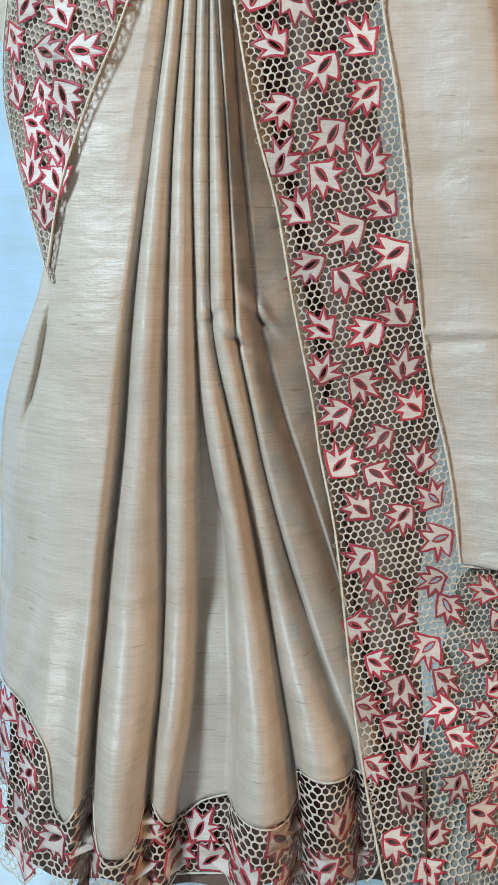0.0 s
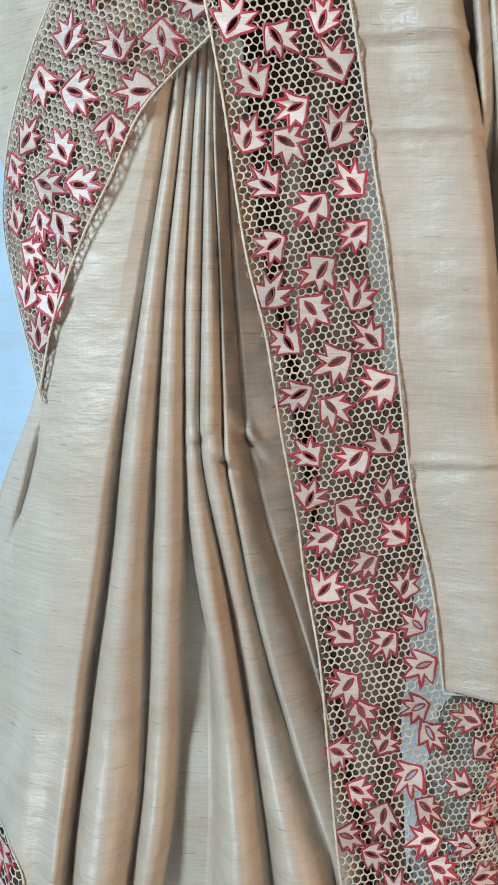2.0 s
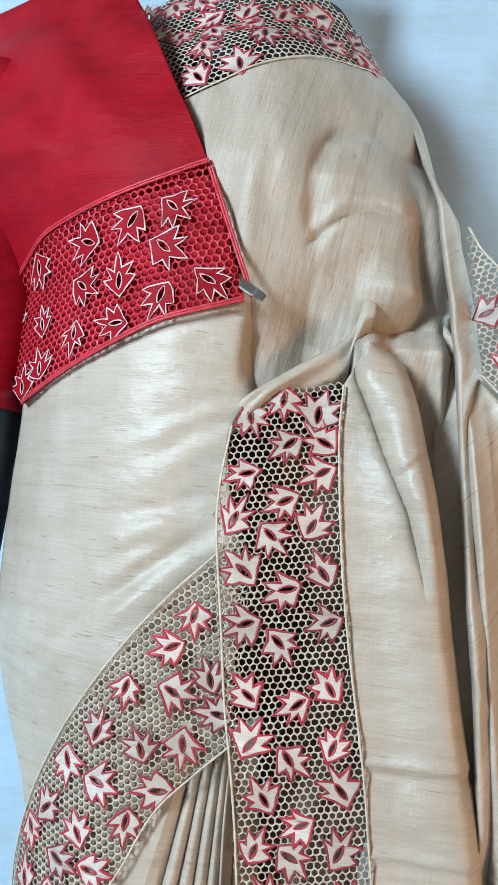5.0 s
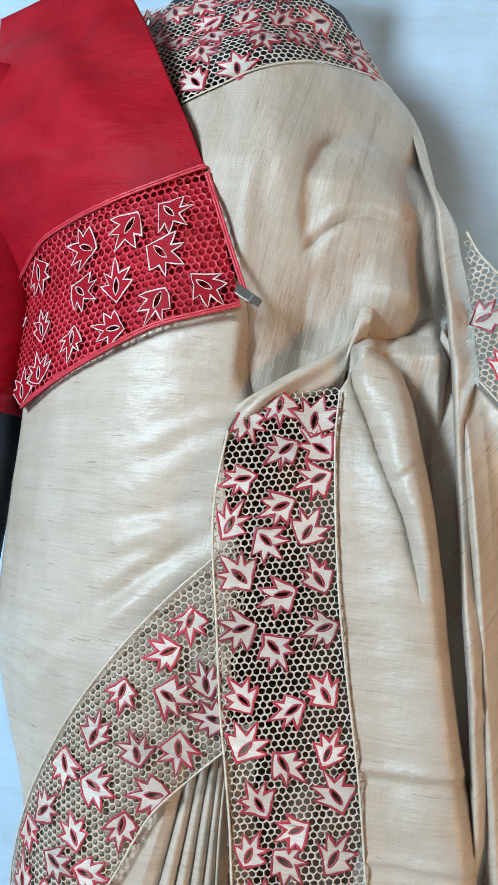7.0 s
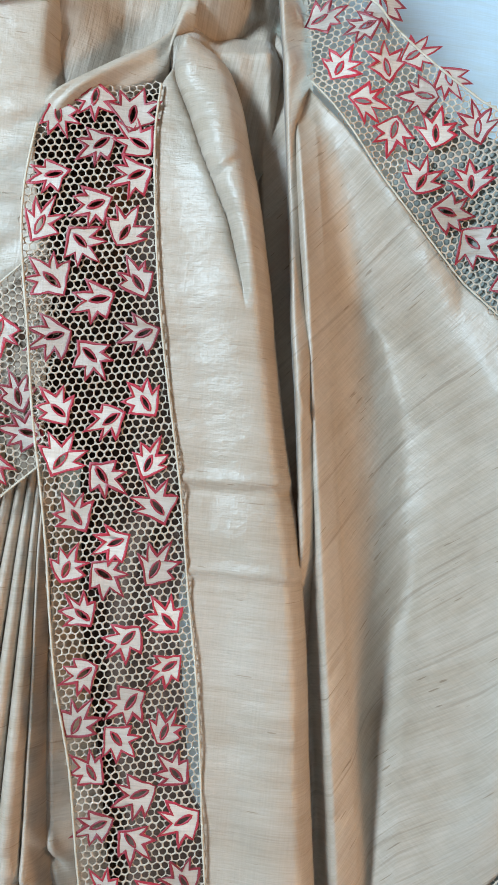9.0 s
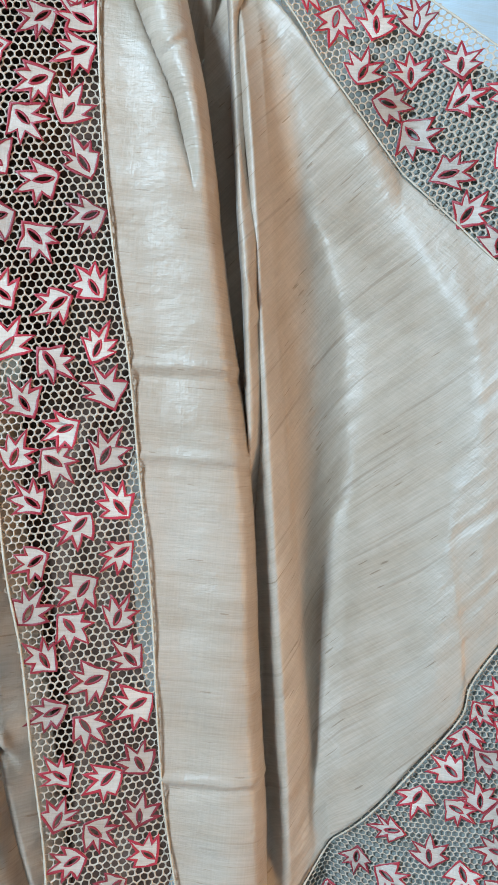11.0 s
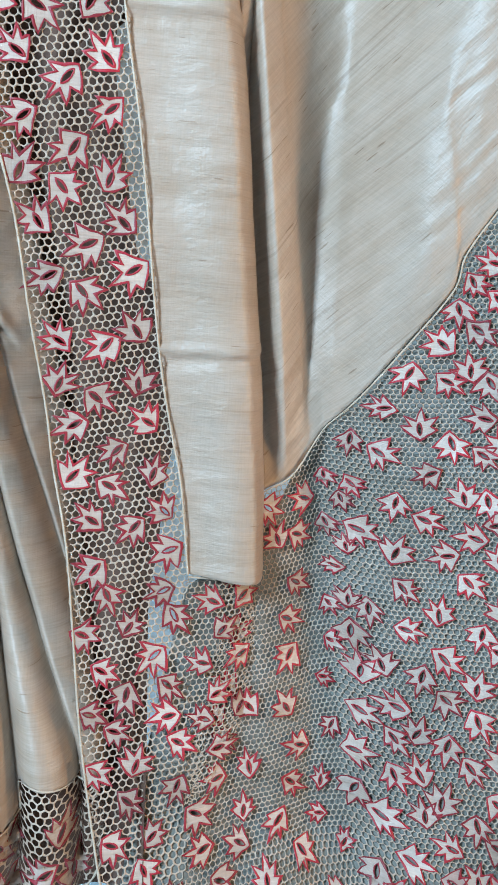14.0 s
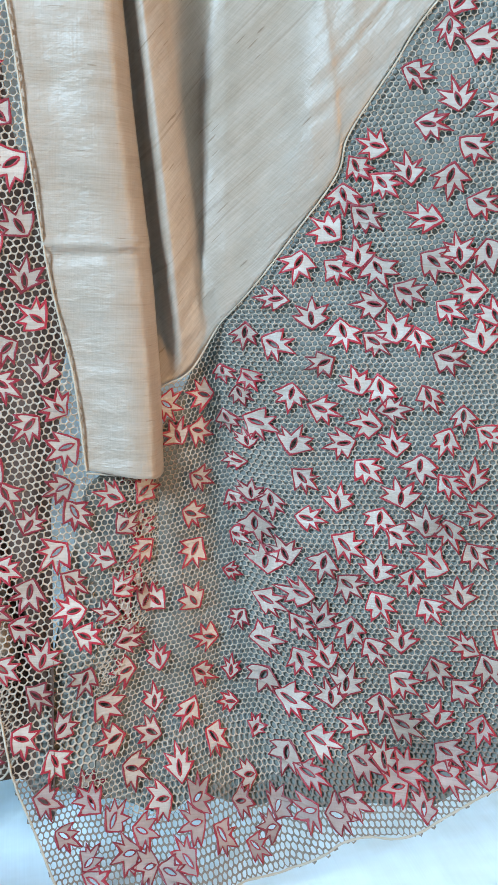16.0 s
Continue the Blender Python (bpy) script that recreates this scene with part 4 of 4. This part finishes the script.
# the roll where the waist cloth is drawn up over the tuck
def roll_y(x, z):
    return .796 - .018 * np.clip((x + .115) / .06, 0, 1) + .25 * np.maximum(0, x + .06)


def roll_folds(u, v, x, z):
    return -.013 * np.sin(np.clip(u, 0, 1) ** .8 * math.pi) ** .8 * ease(v * 2.2) + .010 * u + .002 * np.sin(u * 9 + v * 14) + .035 * ease(1 - v * 2.6)


sheet("tucked_roll", [(-.125, 1.375), (-.074, 1.414), (-.006, 1.468), (.046, 1.508), (.062, 1.552), (.075, 1.553)],
      [(-.12, 1.362), (-.064, 1.390), (-.02, 1.430), (.044, 1.455), (.052, 1.478), (.070, 1.51)], roll_y, 26, 70, silk, sari, roll_folds, label="beige silk rolled over at the tuck")
SIDE_L = [(.104, 1.842), (.118, 1.785), (.129, 1.717), (.147, 1.622), (.163, 1.53), (.173, 1.45), (.187, 1.35), (.196, 1.27), (.204, 1.2), (.222, 1.08), (.238, .93), (.252, .78), (.264, .65), (.276, .53)]
SIDE_R = [(.106, 1.846), (.136, 1.79), (.152, 1.73), (.171, 1.675), (.187, 1.629), (.199, 1.53), (.205, 1.44), (.219, 1.32), (.228, 1.25), (.238, 1.18), (.258, 1.02), (.276, .85), (.288, .72), (.298, .62), (.306, .52)]


def column_y(x, z):
    k, top = np.clip((z - 1.15) / .15, 0, 1), np.clip((z - 1.5) / .15, 0, 1)
    return ((fan_y(x, z) + .040) * (1 - k) + .826 * k) * (1 - top) + (drape_y(x, z) - .004 + .02 * np.clip((z - 1.76) / .07, 0, 1)) * top


sheet("side_fold", SIDE_L, SIDE_R, column_y, 26, 190, silk_bias, sari,
      lambda u, v, x, z: (-.016 * np.sin(np.clip(u, 0, 1) ** .36 * math.pi) ** .8 + .022 * u) * np.clip(v * 10, .1, 1) - (.012 * np.clip((z - .95) / .2, 0, 1) + .030 * np.clip((z - .85) / .15, 0, 1) * np.clip((1.32 - z) / .12, 0, 1) - .03 * np.clip((1.0 - z) / .3, 0, 1)) + .0016 * np.sin(v * 55 + 6 * u) - .004 * np.exp(-((v - .52 - .05 * u) / .006) ** 2), label="rounded fold of beige silk falling from the shoulder")
sheet("inner_column", [(.160, 1.46), (.160, 1.37), (.170, 1.27), (.192, 1.12), (.225, .96)], [(.195, 1.46), (.200, 1.37), (.212, 1.27), (.232, 1.12), (.26, .96)],
      lambda x, z: fan_y(x, z) + .046, 20, 80, silk_bias, sari, lambda u, v, x, z: .012 * u + .003 * np.sin(v * 12 + 5 * u), label="narrow inner fold of beige silk")


def gather_y(x, z):
    return .800 + .30 * (x - .06) + .02 * np.clip((1.5 - z) / .1, 0, 1) + .035 * np.clip((z - 1.505) / .03, 0, 1)


sheet("gathered_fall", [(.050, 1.49), (.064, 1.545), (.095, 1.578), (.14, 1.585), (.170, 1.572), (.182, 1.55)],
      [(.07, 1.39), (.09, 1.375), (.115, 1.365), (.148, 1.375), (.168, 1.42), (.184, 1.47)], gather_y, 80, 130, silk_warp, sari,
      lambda u, v, x, z: (-.013 * np.sin(v * 13 - 1.2 + 1.0 * u) - .005 * np.sin(v * 27 + 2 * u)) * np.clip(u * 2.5, 0, 1), label="beige silk falling in loose folds from the tuck")

# ---- blouse ----
blouse = tagged(new("blouse"), "red silk blouse with a red cutwork border of white-outlined leaves", "blouse")


def blouse_y(x, z):
    y = .764 + 3.6 * (1 - .65 * np.clip((z - 1.56) / .14, 0, 1)) * np.maximum(0, -.12 - x) ** 2 + .10 * np.clip((z - 1.62) / .3, 0, 1) ** 2
    return y + .004 * np.sin((z - .3 * x) * 60) * np.exp(-((z - 1.66) / .05) ** 2) + .002 * wob(x, z, 24, 44) + .006 * np.sin((z + .5 * x) * 45 + 2 * np.sin(x * 20)) * np.clip((z - 1.67) / .06, 0, 1)


B_TOP = [(-0.438, 1.557), (-0.425, 1.571), (-0.374, 1.588), (-0.331, 1.61), (-0.287, 1.621), (-0.236, 1.635), (-0.179, 1.655), (-0.126, 1.678)]
B_FOOT = [(-0.347, 1.411), (-0.293, 1.435), (-0.248, 1.455), (-0.205, 1.475), (-0.162, 1.496), (-0.122, 1.51), (-0.07, 1.528)]
sheet("bodice", [(-.48, 1.97), (-.44, 1.97), (-.38, 1.97), (-.28, 1.96), (-.2, 1.82), (-.124, 1.671)], [(-.44, 1.40), (-.42, 1.42)] + [(x, z - .008) for x, z in B_TOP],
      lambda x, z: blouse_y(x, z) + .003, 60, 80, red_silk, blouse, label="plain red silk bodice")
sheet("border_lining", B_TOP, B_FOOT, lambda x, z: blouse_y(x, z) + .009, 30, 50, red_silk, blouse)
bl_poly = np.vstack([spline(B_TOP, 40), spline(B_FOOT, 40)[::-1]])
BLOUSE_LEAVES = places("-.338 1.573 286;-.265 1.590 171;-.207 1.601 241;-.154 1.619 326;-.157 1.575 336;-.256 1.538 331;-.213 1.548 101;-.163 1.518 246;-.105 1.541 326;-.324 1.513 101;"
                       "-.215 1.494 171;-.266 1.480 261;-.319 1.457 106;-.351 1.439 96;-.385 1.532 101")
lace("blouse_border", bl_poly, blouse_y, .0088, 15, BLOUSE_LEAVES, blouse, "red cutwork border with white-outlined leaves", seed=91, size=.046, net=red_net, mats=[red_silk, white_thread], line=.55)
piping("border_heading", B_TOP, blouse_y, blouse, rows=2, r=.0015, material=red_net)
piping("border_edge", B_FOOT, blouse_y, blouse, rows=2, r=.0016, material=red_net)
piping("border_side_edge", [(-.124, 1.671), (-.098, 1.611), (-.062, 1.531)], blouse_y, blouse, rows=2, r=.0017, material=red_net)


def sleeve():
    V, F = [], []
    n, m = 28, 20
    for i in range(m + 1):
        s = i / m
        cx, cy, cz, r = -.445 - .005 * s, 1.03, 1.86 - .455 * s, .090 - .006 * s
        for a in range(n):
            t = 2 * math.pi * a / n
            V.append((cx + r * math.cos(t), cy + r * math.sin(t) + .003 * math.sin(5 * t + 9 * s), cz))
    for i in range(m):
        for a in range(n):
            b = (a + 1) % n
            F.append((i * n + a, (i + 1) * n + a, (i + 1) * n + b, i * n + b))
    ob = mesh_object("sleeve", V, F, [red_silk], blouse, label="short red silk sleeve")
    md = ob.modifiers.new("thickness", "SOLIDIFY")
    md.thickness = .0015


sleeve()


# ---- mannequin under the cloth ----
def mannequin():
    prof = [(FLOOR_Z, .0), (FLOOR_Z, .10), (FLOOR_Z + .02, .10), (FLOOR_Z + .03, .02), (.30, .02), (.85, .02), (.95, .09), (1.05, .12), (1.25, .15), (1.4, .165), (1.6, .18), (1.75, .185), (1.88, .185), (1.98, .165), (2.05, .12), (2.09, .06), (2.2, .055), (2.21, .0)]
    n = 40
    V, F = [], []
    for z, r in prof:
        for a in range(n):
            t = 2 * math.pi * a / n
            V.append((-.10 - .02 * max(0, min(1, (z - 1.7) / .2)) + 1.1 * r * math.cos(t), 1.10 + min(.62 * r, .11) * math.sin(t), z))
    for i in range(len(prof) - 1):
        for a in range(n):
            b = (a + 1) % n
            F.append((i * n + a, i * n + b, (i + 1) * n + b, (i + 1) * n + a))
    o = len(V)
    for z, r in ((1.14, .0), (1.15, .04), (1.18, .055), (1.36, .062), (1.43, .06)):
        for a in range(n):
            t = 2 * math.pi * a / n
            V.append((-.430 + r * math.cos(t), 1.03 + r * math.sin(t), z))
    for i in range(4):
        for a in range(n):
            b = (a + 1) % n
            F.append((o + i * n + a, o + i * n + b, o + (i + 1) * n + b, o + (i + 1) * n + a))
    return tagged(mesh_object("mannequin", V, F, [dummy_cover]), "dark cloth-covered mannequin body standing inside the sari", "mannequin")


mannequin()


# ---- clip ----
def clip():
    top = tagged(new("clip"), "small bright metal clip pinching the blouse edge to the sari", "clip")
    top.matrix_world = pose(-.062, .752, 1.535, 0, 28, 0)

    def bar(name, w, d, h, x, y, z, turn):
        bm = bmesh.new()
        bmesh.ops.create_cube(bm, size=1)
        bmesh.ops.scale(bm, vec=(w, d, h), verts=bm.verts)
        bmesh.ops.bevel(bm, geom=bm.edges[:], offset=.0007, segments=2, affect="EDGES")
        bmesh.ops.transform(bm, matrix=pose(x, y, z, 0, 0, turn), verts=bm.verts)
        me = bpy.data.meshes.new(name)
        bm.to_mesh(me)
        me.materials.append(steel)
        ob = new(name, me)
        ob.parent = top

    bar("jaw", .030, .0016, .009, 0, -.004, 0, 6)
    bar("back_jaw", .030, .0016, .009, 0, .003, 0, -6)
    bar("hinge", .004, .010, .010, .004, 0, 0, 0)


clip()
